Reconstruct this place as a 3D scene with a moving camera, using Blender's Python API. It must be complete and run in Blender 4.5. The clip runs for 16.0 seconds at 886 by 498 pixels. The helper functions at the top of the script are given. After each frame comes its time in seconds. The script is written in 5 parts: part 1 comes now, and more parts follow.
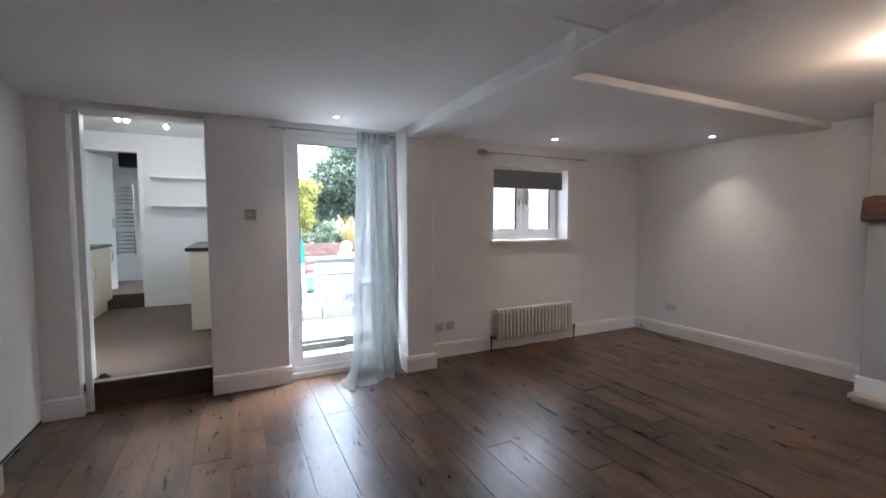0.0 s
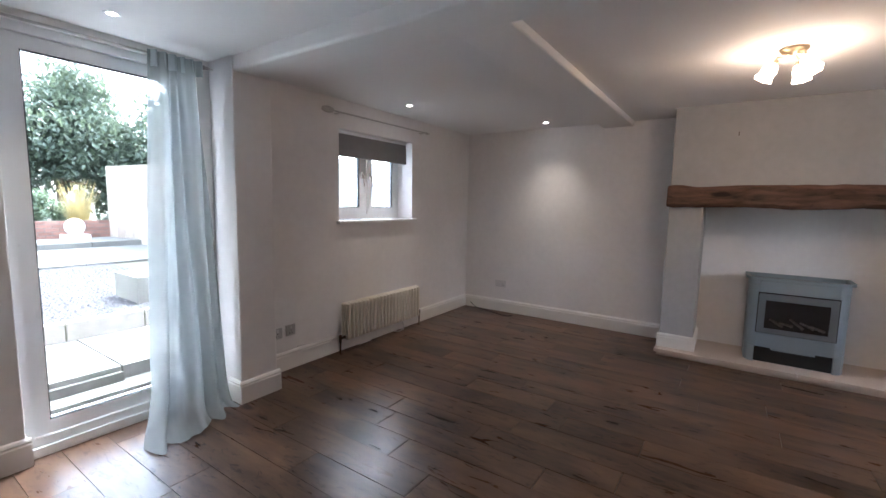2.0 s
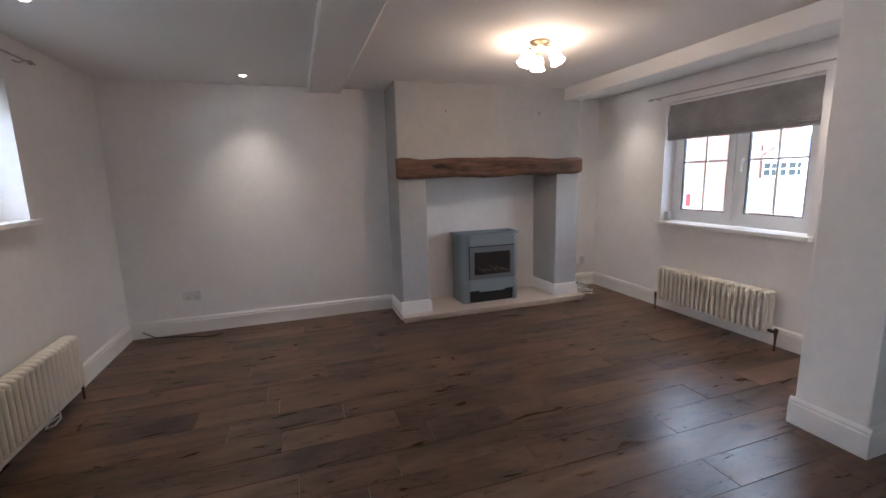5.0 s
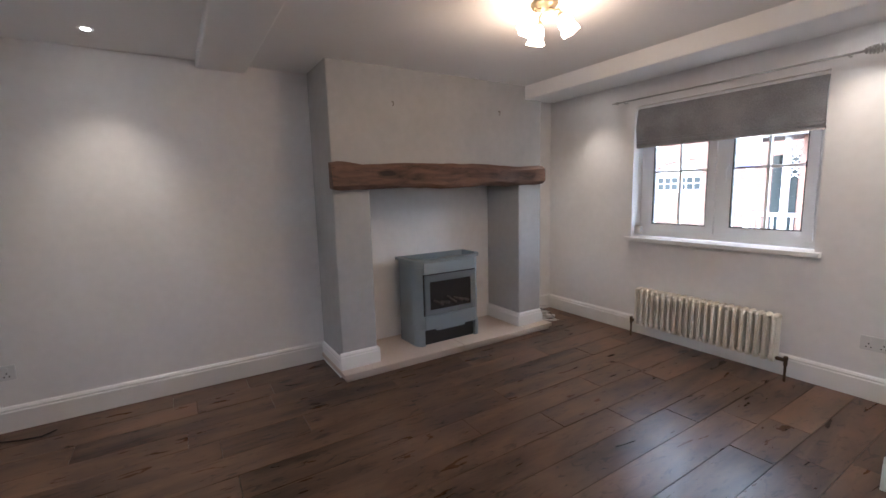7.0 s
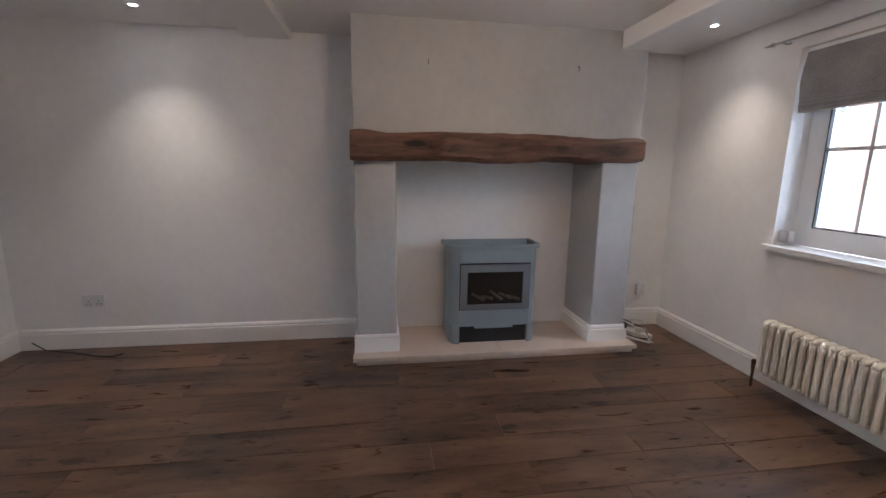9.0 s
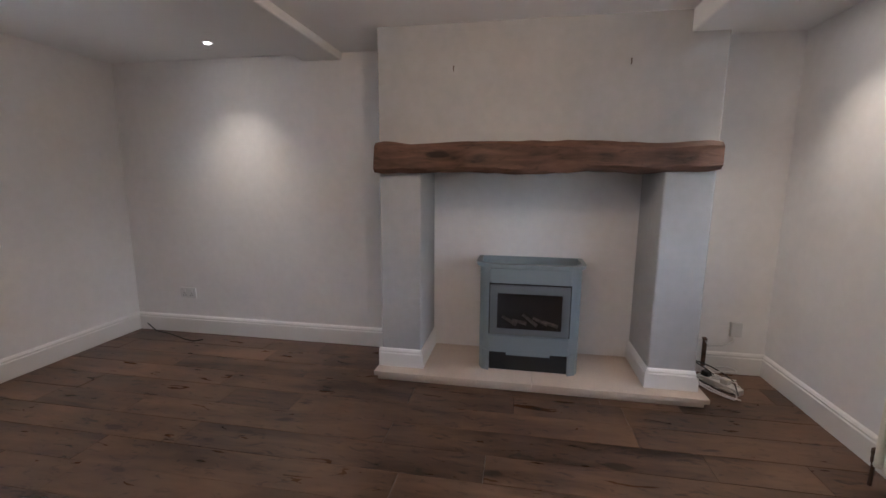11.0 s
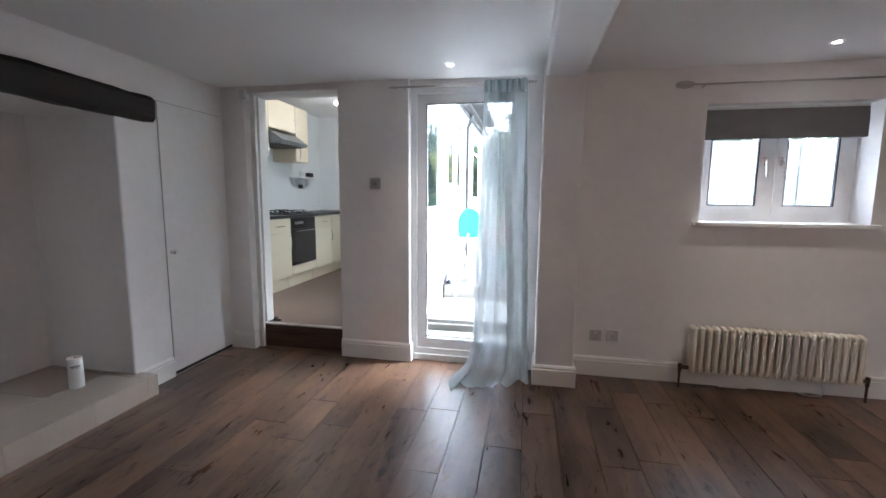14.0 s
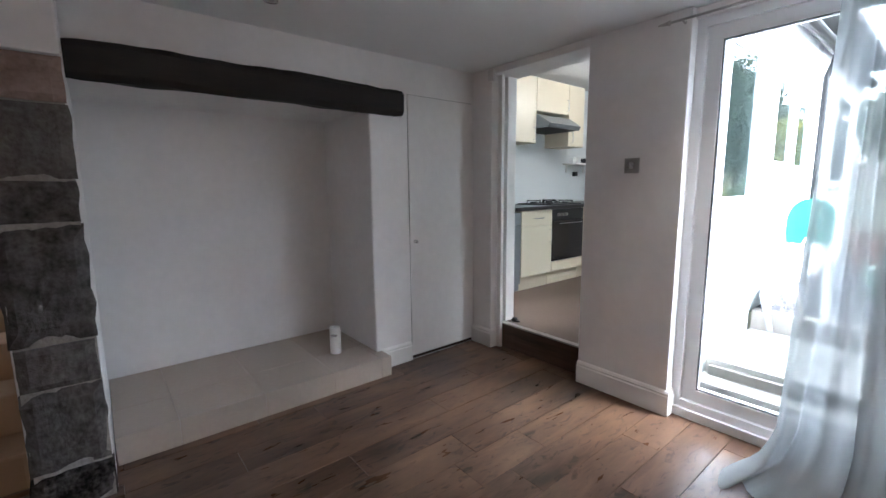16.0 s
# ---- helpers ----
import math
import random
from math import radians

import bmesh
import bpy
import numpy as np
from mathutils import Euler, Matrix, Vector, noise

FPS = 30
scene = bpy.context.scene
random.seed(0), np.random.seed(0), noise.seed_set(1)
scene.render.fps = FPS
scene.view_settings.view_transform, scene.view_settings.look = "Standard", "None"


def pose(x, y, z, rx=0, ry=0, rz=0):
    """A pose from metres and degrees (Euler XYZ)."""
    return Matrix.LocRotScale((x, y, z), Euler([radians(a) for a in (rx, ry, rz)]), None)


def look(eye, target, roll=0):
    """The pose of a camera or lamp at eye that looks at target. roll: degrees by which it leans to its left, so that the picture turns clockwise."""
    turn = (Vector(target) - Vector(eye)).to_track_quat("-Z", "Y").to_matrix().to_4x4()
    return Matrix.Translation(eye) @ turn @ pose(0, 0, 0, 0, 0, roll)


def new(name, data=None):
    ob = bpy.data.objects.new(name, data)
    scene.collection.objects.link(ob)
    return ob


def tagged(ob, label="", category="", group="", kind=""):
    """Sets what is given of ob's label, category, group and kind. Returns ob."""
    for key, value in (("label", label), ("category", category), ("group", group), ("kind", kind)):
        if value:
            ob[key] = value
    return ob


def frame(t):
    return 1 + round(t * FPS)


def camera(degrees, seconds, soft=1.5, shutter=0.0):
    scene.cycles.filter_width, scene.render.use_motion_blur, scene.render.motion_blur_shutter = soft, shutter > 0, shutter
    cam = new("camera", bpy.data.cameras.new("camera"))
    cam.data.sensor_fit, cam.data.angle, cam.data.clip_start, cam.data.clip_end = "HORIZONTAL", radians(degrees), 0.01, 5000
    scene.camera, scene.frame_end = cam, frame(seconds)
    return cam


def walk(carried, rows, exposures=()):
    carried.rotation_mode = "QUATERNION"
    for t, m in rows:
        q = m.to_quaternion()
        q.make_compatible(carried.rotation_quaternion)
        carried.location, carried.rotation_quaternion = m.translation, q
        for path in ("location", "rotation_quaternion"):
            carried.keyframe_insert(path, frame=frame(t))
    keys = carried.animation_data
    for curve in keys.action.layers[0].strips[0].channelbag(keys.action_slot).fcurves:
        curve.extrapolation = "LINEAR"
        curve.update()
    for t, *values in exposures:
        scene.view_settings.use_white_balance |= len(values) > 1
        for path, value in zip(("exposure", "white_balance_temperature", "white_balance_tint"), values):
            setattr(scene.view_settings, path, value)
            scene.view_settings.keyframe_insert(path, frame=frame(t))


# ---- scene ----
cam = camera(92.5, 16.0)
ROWS = [
    (0, -0.080, 0.580, 1.350, -26.26, -3.34, 0.27),
    (0.5, -0.090, 0.754, 1.350, -30.32, -4.04, -0.77),
    (1, -0.218, 1.063, 1.350, -39.48, -5.51, 0.24),
    (1.5, -0.229, 1.282, 1.331, -47.70, -6.98, -0.87),
    (2, -0.182, 1.555, 1.349, -55.95, -6.24, -1.10),
    (2.5, -0.202, 1.894, 1.347, -67.65, -6.26, -0.84),
    (3, -0.187, 2.143, 1.346, -77.58, -8.06, -0.51),
    (3.5, -0.073, 2.389, 1.361, -85.18, -7.81, 0.06),
    (4, 0.000, 2.626, 1.344, -92.86, -6.66, 0.25),
    (4.5, 0.102, 2.880, 1.358, -101.53, -8.38, 1.08),
    (7, 1.274, 2.940, 1.329, -122.21, -7.83, 1.44),
    (7.5, 1.376, 2.675, 1.318, -120.50, -8.70, 1.21),
    (8, 1.363, 2.391, 1.314, -113.64, -8.90, 1.86),
    (8.5, 1.336, 2.120, 1.292, -103.92, -9.66, 0.39),
    (11, 1.524, 1.137, 1.312, -79.85, -9.29, -0.34),
    (11.5, 1.467, 1.085, 1.313, -59.08, -8.67, 0.65),
    (12, 1.381, 1.029, 1.318, -39.03, -8.66, 1.13),
    (12.5, 1.332, 0.943, 1.331, -19.60, -7.82, 1.30),
    (13, 1.294, 0.945, 1.351, -5.73, -7.05, 0.95),
    (13.5, 1.260, 0.998, 1.337, 3.67, -6.79, 0.27),
    (14, 1.231, 1.142, 1.328, 11.25, -6.90, -0.44),
    (14.5, 1.201, 1.338, 1.363, 18.11, -7.12, 0.82),
    (15, 1.238, 1.522, 1.331, 27.66, -7.44, 1.13),
    (15.5, 1.302, 1.727, 1.336, 41.17, -8.04, 0.36),
    (16, 1.288, 1.916, 1.325, 50.65, -8.36, 0.57),
]
walk(cam, [(t, pose(x, y, z, 90 + pitch, roll, yaw)) for t, x, y, z, yaw, pitch, roll in ROWS],
     exposures=((0.0, 4.46, 5540, 10), (16.0, 4.46, 5540, 10)))

# ---- world, sun ----
world = bpy.data.worlds.new("sky")
scene.world = world
world.use_nodes = True
wn = world.node_tree
sky = wn.nodes.new("ShaderNodeTexSky")
sky.sky_type = "NISHITA"
sky.sun_disc = False
sky.sun_elevation, sky.sun_rotation = radians(52), radians(70)
sky.dust_density, sky.air_density = 4.0, 1.2
hsv = wn.nodes.new("ShaderNodeHueSaturation")
hsv.inputs["Saturation"].default_value = 0.35
wn.links.new(sky.outputs[0], hsv.inputs["Color"])
wn.links.new(hsv.outputs[0], wn.nodes["Background"].inputs[0])
wn.nodes["Background"].inputs[1].default_value = 0.15
sun = new("sun", bpy.data.lights.new("sun", "SUN"))
sun.data.energy, sun.data.angle, sun.data.color = 0.36, radians(40), (1.0, 0.97, 0.93)
sun.matrix_world = look((0, 0, 10), (-1.88, -0.684, 7.44))

# ---- materials ----


def mat(name, color, rough=0.6, metal=0.0, vary=0.08, scale=3.0, fine=60.0, bump=0.05, coat=0.0, stretch=(1, 1, 1), spread=0.0):
    """Principled paint with two scales of colour variation, fine relief and uneven gloss."""
    m = bpy.data.materials.new(name)
    m.use_nodes = True
    nt = m.node_tree
    n, L = nt.nodes, nt.links
    b = n["Principled BSDF"]
    tc = n.new("ShaderNodeTexCoord")
    mp = n.new("ShaderNodeMapping")
    mp.inputs["Scale"].default_value = stretch
    L.new(tc.outputs["Object"], mp.inputs[0])
    n1, n2 = n.new("ShaderNodeTexNoise"), n.new("ShaderNodeTexNoise")
    n1.inputs["Scale"].default_value, n1.inputs["Detail"].default_value = scale, 5
    n2.inputs["Scale"].default_value, n2.inputs["Detail"].default_value = fine, 3
    for k in (n1, n2):
        L.new(mp.outputs[0], k.inputs["Vector"])
    mul = n.new("ShaderNodeMath")
    mul.operation = "MULTIPLY_ADD"
    mul.inputs[1].default_value, mul.inputs[2].default_value = 0.4, 0.0
    L.new(n2.outputs[0], mul.inputs[0])
    add = n.new("ShaderNodeMath")
    add.operation = "MULTIPLY_ADD"
    add.inputs[1].default_value = 0.6
    L.new(n1.outputs[0], add.inputs[0])
    L.new(mul.outputs[0], add.inputs[2])
    last = add
    if spread:
        info = n.new("ShaderNodeObjectInfo")
        sp = n.new("ShaderNodeMath")
        sp.operation = "MULTIPLY_ADD"
        sp.inputs[1].default_value, sp.inputs[2].default_value = spread, -spread / 2
        L.new(info.outputs["Random"], sp.inputs[0])
        s2 = n.new("ShaderNodeMath")
        L.new(sp.outputs[0], s2.inputs[0])
        L.new(add.outputs[0], s2.inputs[1])
        last = s2
    ramp = n.new("ShaderNodeValToRGB")
    ramp.color_ramp.elements[0].position, ramp.color_ramp.elements[1].position = 0.25, 0.75
    ramp.color_ramp.elements[0].color = (*[min(1, c * (1 - vary)) for c in color], 1)
    ramp.color_ramp.elements[1].color = (*[min(1, c * (1 + vary)) for c in color], 1)
    L.new(last.outputs[0], ramp.inputs[0])
    L.new(ramp.outputs[0], b.inputs["Base Color"])
    rr = n.new("ShaderNodeMath")
    rr.operation = "MULTIPLY_ADD"
    rr.inputs[1].default_value, rr.inputs[2].default_value = 0.2, rough - 0.1
    L.new(n1.outputs[0], rr.inputs[0])
    L.new(rr.outputs[0], b.inputs["Roughness"])
    b.inputs["Metallic"].default_value = metal
    b.inputs["Coat Weight"].default_value = coat
    if bump:
        bp = n.new("ShaderNodeBump")
        bp.inputs["Strength"].default_value, bp.inputs["Distance"].default_value = bump, 0.01
        L.new(add.outputs[0], bp.inputs["Height"])
        L.new(bp.outputs[0], b.inputs["Normal"])
    return m


def wood(name, dark, light, rough=0.4, along=(9, 0.7, 9), knots=True, spread=0.5, grain=5.0, relief=0.06, streak=0.6, blotch=0.5, flecks=0.0, shine=0.42):
    """Timber with streaked grain, knots and a tone of its own for each piece."""
    m = bpy.data.materials.new(name)
    m.use_nodes = True
    nt = m.node_tree
    n, L = nt.nodes, nt.links
    b = n["Principled BSDF"]
    tc, info = n.new("ShaderNodeTexCoord"), n.new("ShaderNodeObjectInfo")
    off = n.new("ShaderNodeVectorMath")
    off.operation = "MULTIPLY_ADD"
    off.inputs[1].default_value = (37.0, 61.0, 13.0)
    L.new(info.outputs["Random"], off.inputs[0])
    L.new(tc.outputs["Object"], off.inputs[2])
    mp = n.new("ShaderNodeMapping")
    mp.inputs["Scale"].default_value = along
    L.new(off.outputs[0], mp.inputs[0])
    g1, g2, g3 = (n.new("ShaderNodeTexNoise") for _ in range(3))
    g1.inputs["Scale"].default_value, g1.inputs["Detail"].default_value, g1.inputs["Distortion"].default_value = 0.8, 4, 1.6
    g2.inputs["Scale"].default_value, g2.inputs["Detail"].default_value, g2.inputs["Distortion"].default_value = grain, 6, 0.8
    g3.inputs["Scale"].default_value, g3.inputs["Detail"].default_value = 1.7, 3
    L.new(mp.outputs[0], g1.inputs["Vector"])
    L.new(mp.outputs[0], g2.inputs["Vector"])
    L.new(off.outputs[0], g3.inputs["Vector"])

    def madd(a, k, c):
        q = n.new("ShaderNodeMath")
        q.operation = "MULTIPLY_ADD"
        L.new(a, q.inputs[0])
        q.inputs[1].default_value = k
        if isinstance(c, float):
            q.inputs[2].default_value = c
        else:
            L.new(c, q.inputs[2])
        return q.outputs[0]
    v = madd(g1.outputs[0], 0.75, -0.2)
    v = madd(g2.outputs[0], streak, v)
    v = madd(g3.outputs[0], blotch, v)
    v = madd(info.outputs["Random"], spread, v)
    v = madd(v, 1.0, 0.25 - (streak + blotch + spread) / 2)
    if knots:
        vo = n.new("ShaderNodeTexVoronoi")
        vo.inputs["Scale"].default_value = 1.0
        m2 = n.new("ShaderNodeMapping")
        m2.inputs["Scale"].default_value = (4.2, 1.9, 4.2)
        L.new(off.outputs[0], m2.inputs[0])
        mixv = n.new("ShaderNodeVectorMath")
        mixv.operation = "MULTIPLY_ADD"
        mixv.inputs[1].default_value = (0.28, 0.28, 0.28)
        L.new(g2.outputs[1], mixv.inputs[0])
        L.new(m2.outputs[0], mixv.inputs[2])
        L.new(mixv.outputs[0], vo.inputs["Vector"])
        kr = n.new("ShaderNodeMapRange")
        kr.inputs["From Min"].default_value, kr.inputs["From Max"].default_value = 0.02, 0.13
        kr.inputs["To Min"].default_value, kr.inputs["To Max"].default_value = -0.45, 0.0
        L.new(vo.outputs["Distance"], kr.inputs["Value"])
        ad = n.new("ShaderNodeMath")
        L.new(v, ad.inputs[0])
        L.new(kr.outputs[0], ad.inputs[1])
        v = ad.outputs[0]
    if flecks:
        m3 = n.new("ShaderNodeMapping")
        m3.inputs["Scale"].default_value = (22.0, 7.5, 22.0)
        L.new(off.outputs[0], m3.inputs[0])
        fl = n.new("ShaderNodeTexNoise")
        fl.inputs["Scale"].default_value, fl.inputs["Detail"].default_value, fl.inputs["Distortion"].default_value = 1.3, 5, 1.2
        L.new(m3.outputs[0], fl.inputs["Vector"])
        fr = n.new("ShaderNodeMapRange")
        fr.inputs["From Min"].default_value, fr.inputs["From Max"].default_value = 0.57, 0.78
        fr.inputs["To Min"].default_value, fr.inputs["To Max"].default_value = 0.0, -flecks
        L.new(fl.outputs[0], fr.inputs["Value"])
        ad = n.new("ShaderNodeMath")
        L.new(v, ad.inputs[0])
        L.new(fr.outputs[0], ad.inputs[1])
        v = ad.outputs[0]
    ramp = n.new("ShaderNodeValToRGB")
    ramp.color_ramp.elements[0].position, ramp.color_ramp.elements[1].position = 0.17, 0.74
    ramp.color_ramp.elements[0].color, ramp.color_ramp.elements[1].color = (*dark, 1), (*light, 1)
    L.new(v, ramp.inputs[0])
    L.new(ramp.outputs[0], b.inputs["Base Color"])
    L.new(madd(g2.outputs[0], 0.25, rough - 0.12), b.inputs["Roughness"])
    b.inputs["Specular IOR Level"].default_value = shine
    bp = n.new("ShaderNodeBump")
    bp.inputs["Strength"].default_value, bp.inputs["Distance"].default_value = relief * 4, 0.004
    L.new(v, bp.inputs["Height"])
    L.new(bp.outputs[0], b.inputs["Normal"])
    return m


def glow(name, color, strength):
    m = bpy.data.materials.new(name)
    m.use_nodes = True
    b = m.node_tree.nodes["Principled BSDF"]
    b.inputs["Base Color"].default_value = (*color, 1)
    b.inputs["Emission Color"].default_value = (*color, 1)
    b.inputs["Emission Strength"].default_value = strength
    return m


def glass(name, tint=(1, 1, 1), rough=0.0, ior=1.03):
    m = bpy.data.materials.new(name)
    m.use_nodes = True
    b = m.node_tree.nodes["Principled BSDF"]
    b.inputs["Base Color"].default_value = (*tint, 1)
    b.inputs["Transmission Weight"].default_value = 1.0
    b.inputs["Roughness"].default_value = rough
    b.inputs["IOR"].default_value = ior
    return m


def sheer(name, color, clear):
    """Thin cloth: part diffuse, part translucent, part see-through."""
    m = bpy.data.materials.new(name)
    m.use_nodes = True
    nt = m.node_tree
    n, L = nt.nodes, nt.links
    n.remove(n["Principled BSDF"])
    d, t, c = n.new("ShaderNodeBsdfDiffuse"), n.new("ShaderNodeBsdfTranslucent"), n.new("ShaderNodeBsdfTransparent")
    wv = n.new("ShaderNodeTexNoise")
    wv.inputs["Scale"].default_value = 14
    tc = n.new("ShaderNodeTexCoord")
    L.new(tc.outputs["Object"], wv.inputs["Vector"])
    ramp = n.new("ShaderNodeValToRGB")
    ramp.color_ramp.elements[0].color = (*[k * 0.9 for k in color], 1)
    ramp.color_ramp.elements[1].color = (*color, 1)
    L.new(wv.outputs[0], ramp.inputs[0])
    L.new(ramp.outputs[0], d.inputs[0])
    L.new(ramp.outputs[0], t.inputs[0])
    a, e = n.new("ShaderNodeMixShader"), n.new("ShaderNodeMixShader")
    a.inputs[0].default_value, e.inputs[0].default_value = 0.3, clear
    L.new(d.outputs[0], a.inputs[1])
    L.new(t.outputs[0], a.inputs[2])
    L.new(a.outputs[0], e.inputs[1])
    L.new(c.outputs[0], e.inputs[2])
    L.new(e.outputs[0], n["Material Output"].inputs[0])
    return m


M_WALL = mat("painted plaster", (0.82, 0.798, 0.785), 0.7, vary=0.06, scale=2.6, fine=18, bump=0.16)
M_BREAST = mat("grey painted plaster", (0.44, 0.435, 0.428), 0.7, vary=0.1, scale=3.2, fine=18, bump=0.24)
M_CEIL = mat("ceiling paint", (0.82, 0.815, 0.805), 0.75, vary=0.025, scale=0.9, fine=35, bump=0.08)
M_TRIM = mat("white satin paint", (0.8, 0.78, 0.755), 0.35, vary=0.02, scale=4, fine=80, bump=0.02)
M_UPVC = mat("white plastic frame", (0.83, 0.84, 0.85), 0.3, vary=0.015, bump=0.0)
M_PLANK = wood("dark oak floor", (0.022, 0.011, 0.0066), (0.205, 0.117, 0.071), 0.31, along=(5.0, 1.0, 5.0), spread=0.17, grain=4.5, streak=0.36, blotch=0.55, flecks=0.32, shine=0.46)
M_SUBFLOOR = mat("dark joint", (0.02, 0.014, 0.01), 0.9)
M_MANTEL = wood("oiled oak beam", (0.03, 0.017, 0.012), (0.23, 0.123, 0.082), 0.62, along=(3, 1.3, 7), spread=0.0, grain=3.4, relief=0.45, streak=0.75, blotch=0.8, flecks=0.2)
M_BLACKBEAM = wood("black stained beam", (0.004, 0.0035, 0.0035), (0.03, 0.021, 0.017), 0.6, along=(5, 0.8, 9), spread=0.0, grain=4.0, relief=0.2)
M_HEARTH = mat("cream limestone", (0.6, 0.5, 0.42), 0.4, vary=0.1, scale=2.5, fine=50, bump=0.06)
M_HEARTHW = mat("honed stone tile", (0.43, 0.362, 0.3), 0.45, vary=0.08, scale=2.0, fine=40, bump=0.06, spread=0.2)
M_STONE = mat("grey rubble stone", (0.092, 0.083, 0.078), 0.9, vary=1.1, scale=14, fine=55, bump=1.0, spread=0.35)
M_BRICKTOP = mat("pinkish old brick", (0.33, 0.235, 0.2), 0.85, vary=0.35, scale=10, fine=50, bump=0.8)
M_STOVE = mat("grey stove enamel", (0.27, 0.315, 0.34), 0.36, metal=0.3, vary=0.05, bump=0.02)
M_STOVE2 = mat("dark grey stove door", (0.2, 0.215, 0.225), 0.35, metal=0.5, vary=0.05, bump=0.02)
M_BLACK = mat("matt black", (0.012, 0.012, 0.013), 0.5, vary=0.2, bump=0.02)
M_SOOT = mat("sooty black iron", (0.01, 0.01, 0.011), 0.9, vary=0.3, bump=0.1)
M_STOVEGLASS = mat("smoked glass", (0.02, 0.017, 0.016), 0.1, vary=0.1, bump=0.0)
M_RAD = mat("cream radiator enamel", (0.8, 0.75, 0.65), 0.35, vary=0.03, bump=0.02)
M_BRONZE = mat("antique bronze", (0.12, 0.085, 0.06), 0.4, metal=0.8, vary=0.2, bump=0.03)
M_STEEL = mat("brushed steel", (0.5, 0.48, 0.46), 0.35, metal=0.9, vary=0.1, bump=0.03)
M_CHROME = mat("chrome", (0.7, 0.7, 0.7), 0.18, metal=1.0, vary=0.03, bump=0.0)
M_PLASTIC = mat("white plastic", (0.68, 0.67, 0.66), 0.35, vary=0.02, bump=0.0)
M_BLIND = mat("grey velvet blind", (0.3, 0.295, 0.305), 0.9, vary=0.4, scale=5, fine=120, bump=0.15)
M_BLINDN = mat("grey blind cloth", (0.21, 0.205, 0.21), 0.9, vary=0.1, scale=10, fine=160, bump=0.1)
M_PALESTEEL = mat("pale polished steel", (0.52, 0.51, 0.5), 0.35, metal=0.4, vary=0.1, bump=0.01)
M_GLASS = glass("window glass", (0.79, 0.81, 0.81))
# dark green tint stands in for mirrored trees and a dim kitchen
M_GLASS2 = glass("dark tinted window glass", (0.2, 0.25, 0.24), 0.0, 1.45)
M_CURTAIN = sheer("pale aqua sheer", (0.41, 0.45, 0.455), 0.16)
M_SHADE = glow("lit frosted glass", (1.0, 0.78, 0.56), 0.9)
M_SPOT = glow("lit spotlight lens", (1.0, 0.9, 0.78), 4.0)
M_BRASS = mat("aged gilt metal", (0.55, 0.42, 0.26), 0.35, metal=0.8, vary=0.15, bump=0.03)

# ---- mesh helpers ----


def box(bm, x0, y0, z0, x1, y1, z1, bevel=0.0):
    vs = [bm.verts.new((x, y, z)) for x in (x0, x1) for y in (y0, y1) for z in (z0, z1)]
    fs = [bm.faces.new([vs[i] for i in f]) for f in ((0, 1, 3, 2), (4, 6, 7, 5), (0, 4, 5, 1), (2, 3, 7, 6), (0, 2, 6, 4), (1, 5, 7, 3))]
    if bevel:
        es = {e for f in fs for e in f.edges}
        bmesh.ops.bevel(bm, geom=list(es), offset=bevel, segments=2, affect="EDGES", profile=0.6)
    return vs


def rod(bm, a, b, r, n=12, r2=None):
    a, b = Vector(a), Vector(b)
    r2 = r if r2 is None else r2
    q = (b - a).to_track_quat("Z", "Y")
    rings = []
    for p, k in ((a, r), (b, r2)):
        rings.append([bm.verts.new(p + q @ Vector((k * math.cos(2 * math.pi * i / n), k * math.sin(2 * math.pi * i / n), 0))) for i in range(n)])
    for i in range(n):
        bm.faces.new((rings[0][i], rings[0][(i + 1) % n], rings[1][(i + 1) % n], rings[1][i]))
    bm.faces.new(rings[0][::-1])
    bm.faces.new(rings[1])


def tube(bm, pts, r, n=8):
    """A round tube along points."""
    pts = [Vector(p) for p in pts]
    rings = []
    for i, p in enumerate(pts):
        d = (pts[min(i + 1, len(pts) - 1)] - pts[max(i - 1, 0)]).normalized()
        q = d.to_track_quat("Z", "Y")
        rings.append([bm.verts.new(p + q @ Vector((r * math.cos(2 * math.pi * k / n), r * math.sin(2 * math.pi * k / n), 0))) for k in range(n)])
    for a, b in zip(rings, rings[1:]):
        best = min(range(n), key=lambda s: sum((a[k].co - b[(k + s) % n].co).length for k in range(n)))
        for k in range(n):
            bm.faces.new((a[k], a[(k + 1) % n], b[(k + 1 + best) % n], b[(k + best) % n]))
    bm.faces.new(rings[0][::-1])
    bm.faces.new(rings[-1])


def lathe(bm, prof, centre=(0, 0, 0), n=20):
    """A turned body from (radius, height) pairs."""
    cx, cy, cz = centre
    rings = [[bm.verts.new((cx + r * math.cos(2 * math.pi * k / n), cy + r * math.sin(2 * math.pi * k / n), cz + h)) for k in range(n)] for r, h in prof]
    for a, b in zip(rings, rings[1:]):
        for k in range(n):
            bm.faces.new((a[k], a[(k + 1) % n], b[(k + 1) % n], b[k]))
    bm.faces.new(rings[0][::-1])
    bm.faces.new(rings[-1])


def prism(bm, outline, z0, z1):
    lo = [bm.verts.new((x, y, z0)) for x, y in outline]
    hi = [bm.verts.new((x, y, z1)) for x, y in outline]
    k = len(outline)
    for i in range(k):
        bm.faces.new((lo[i], lo[(i + 1) % k], hi[(i + 1) % k], hi[i]))
    bm.faces.new(lo[::-1])
    bm.faces.new(hi)


def smooth_of(me, on):
    if on:
        me.polygons.foreach_set("use_smooth", [True] * len(me.polygons))


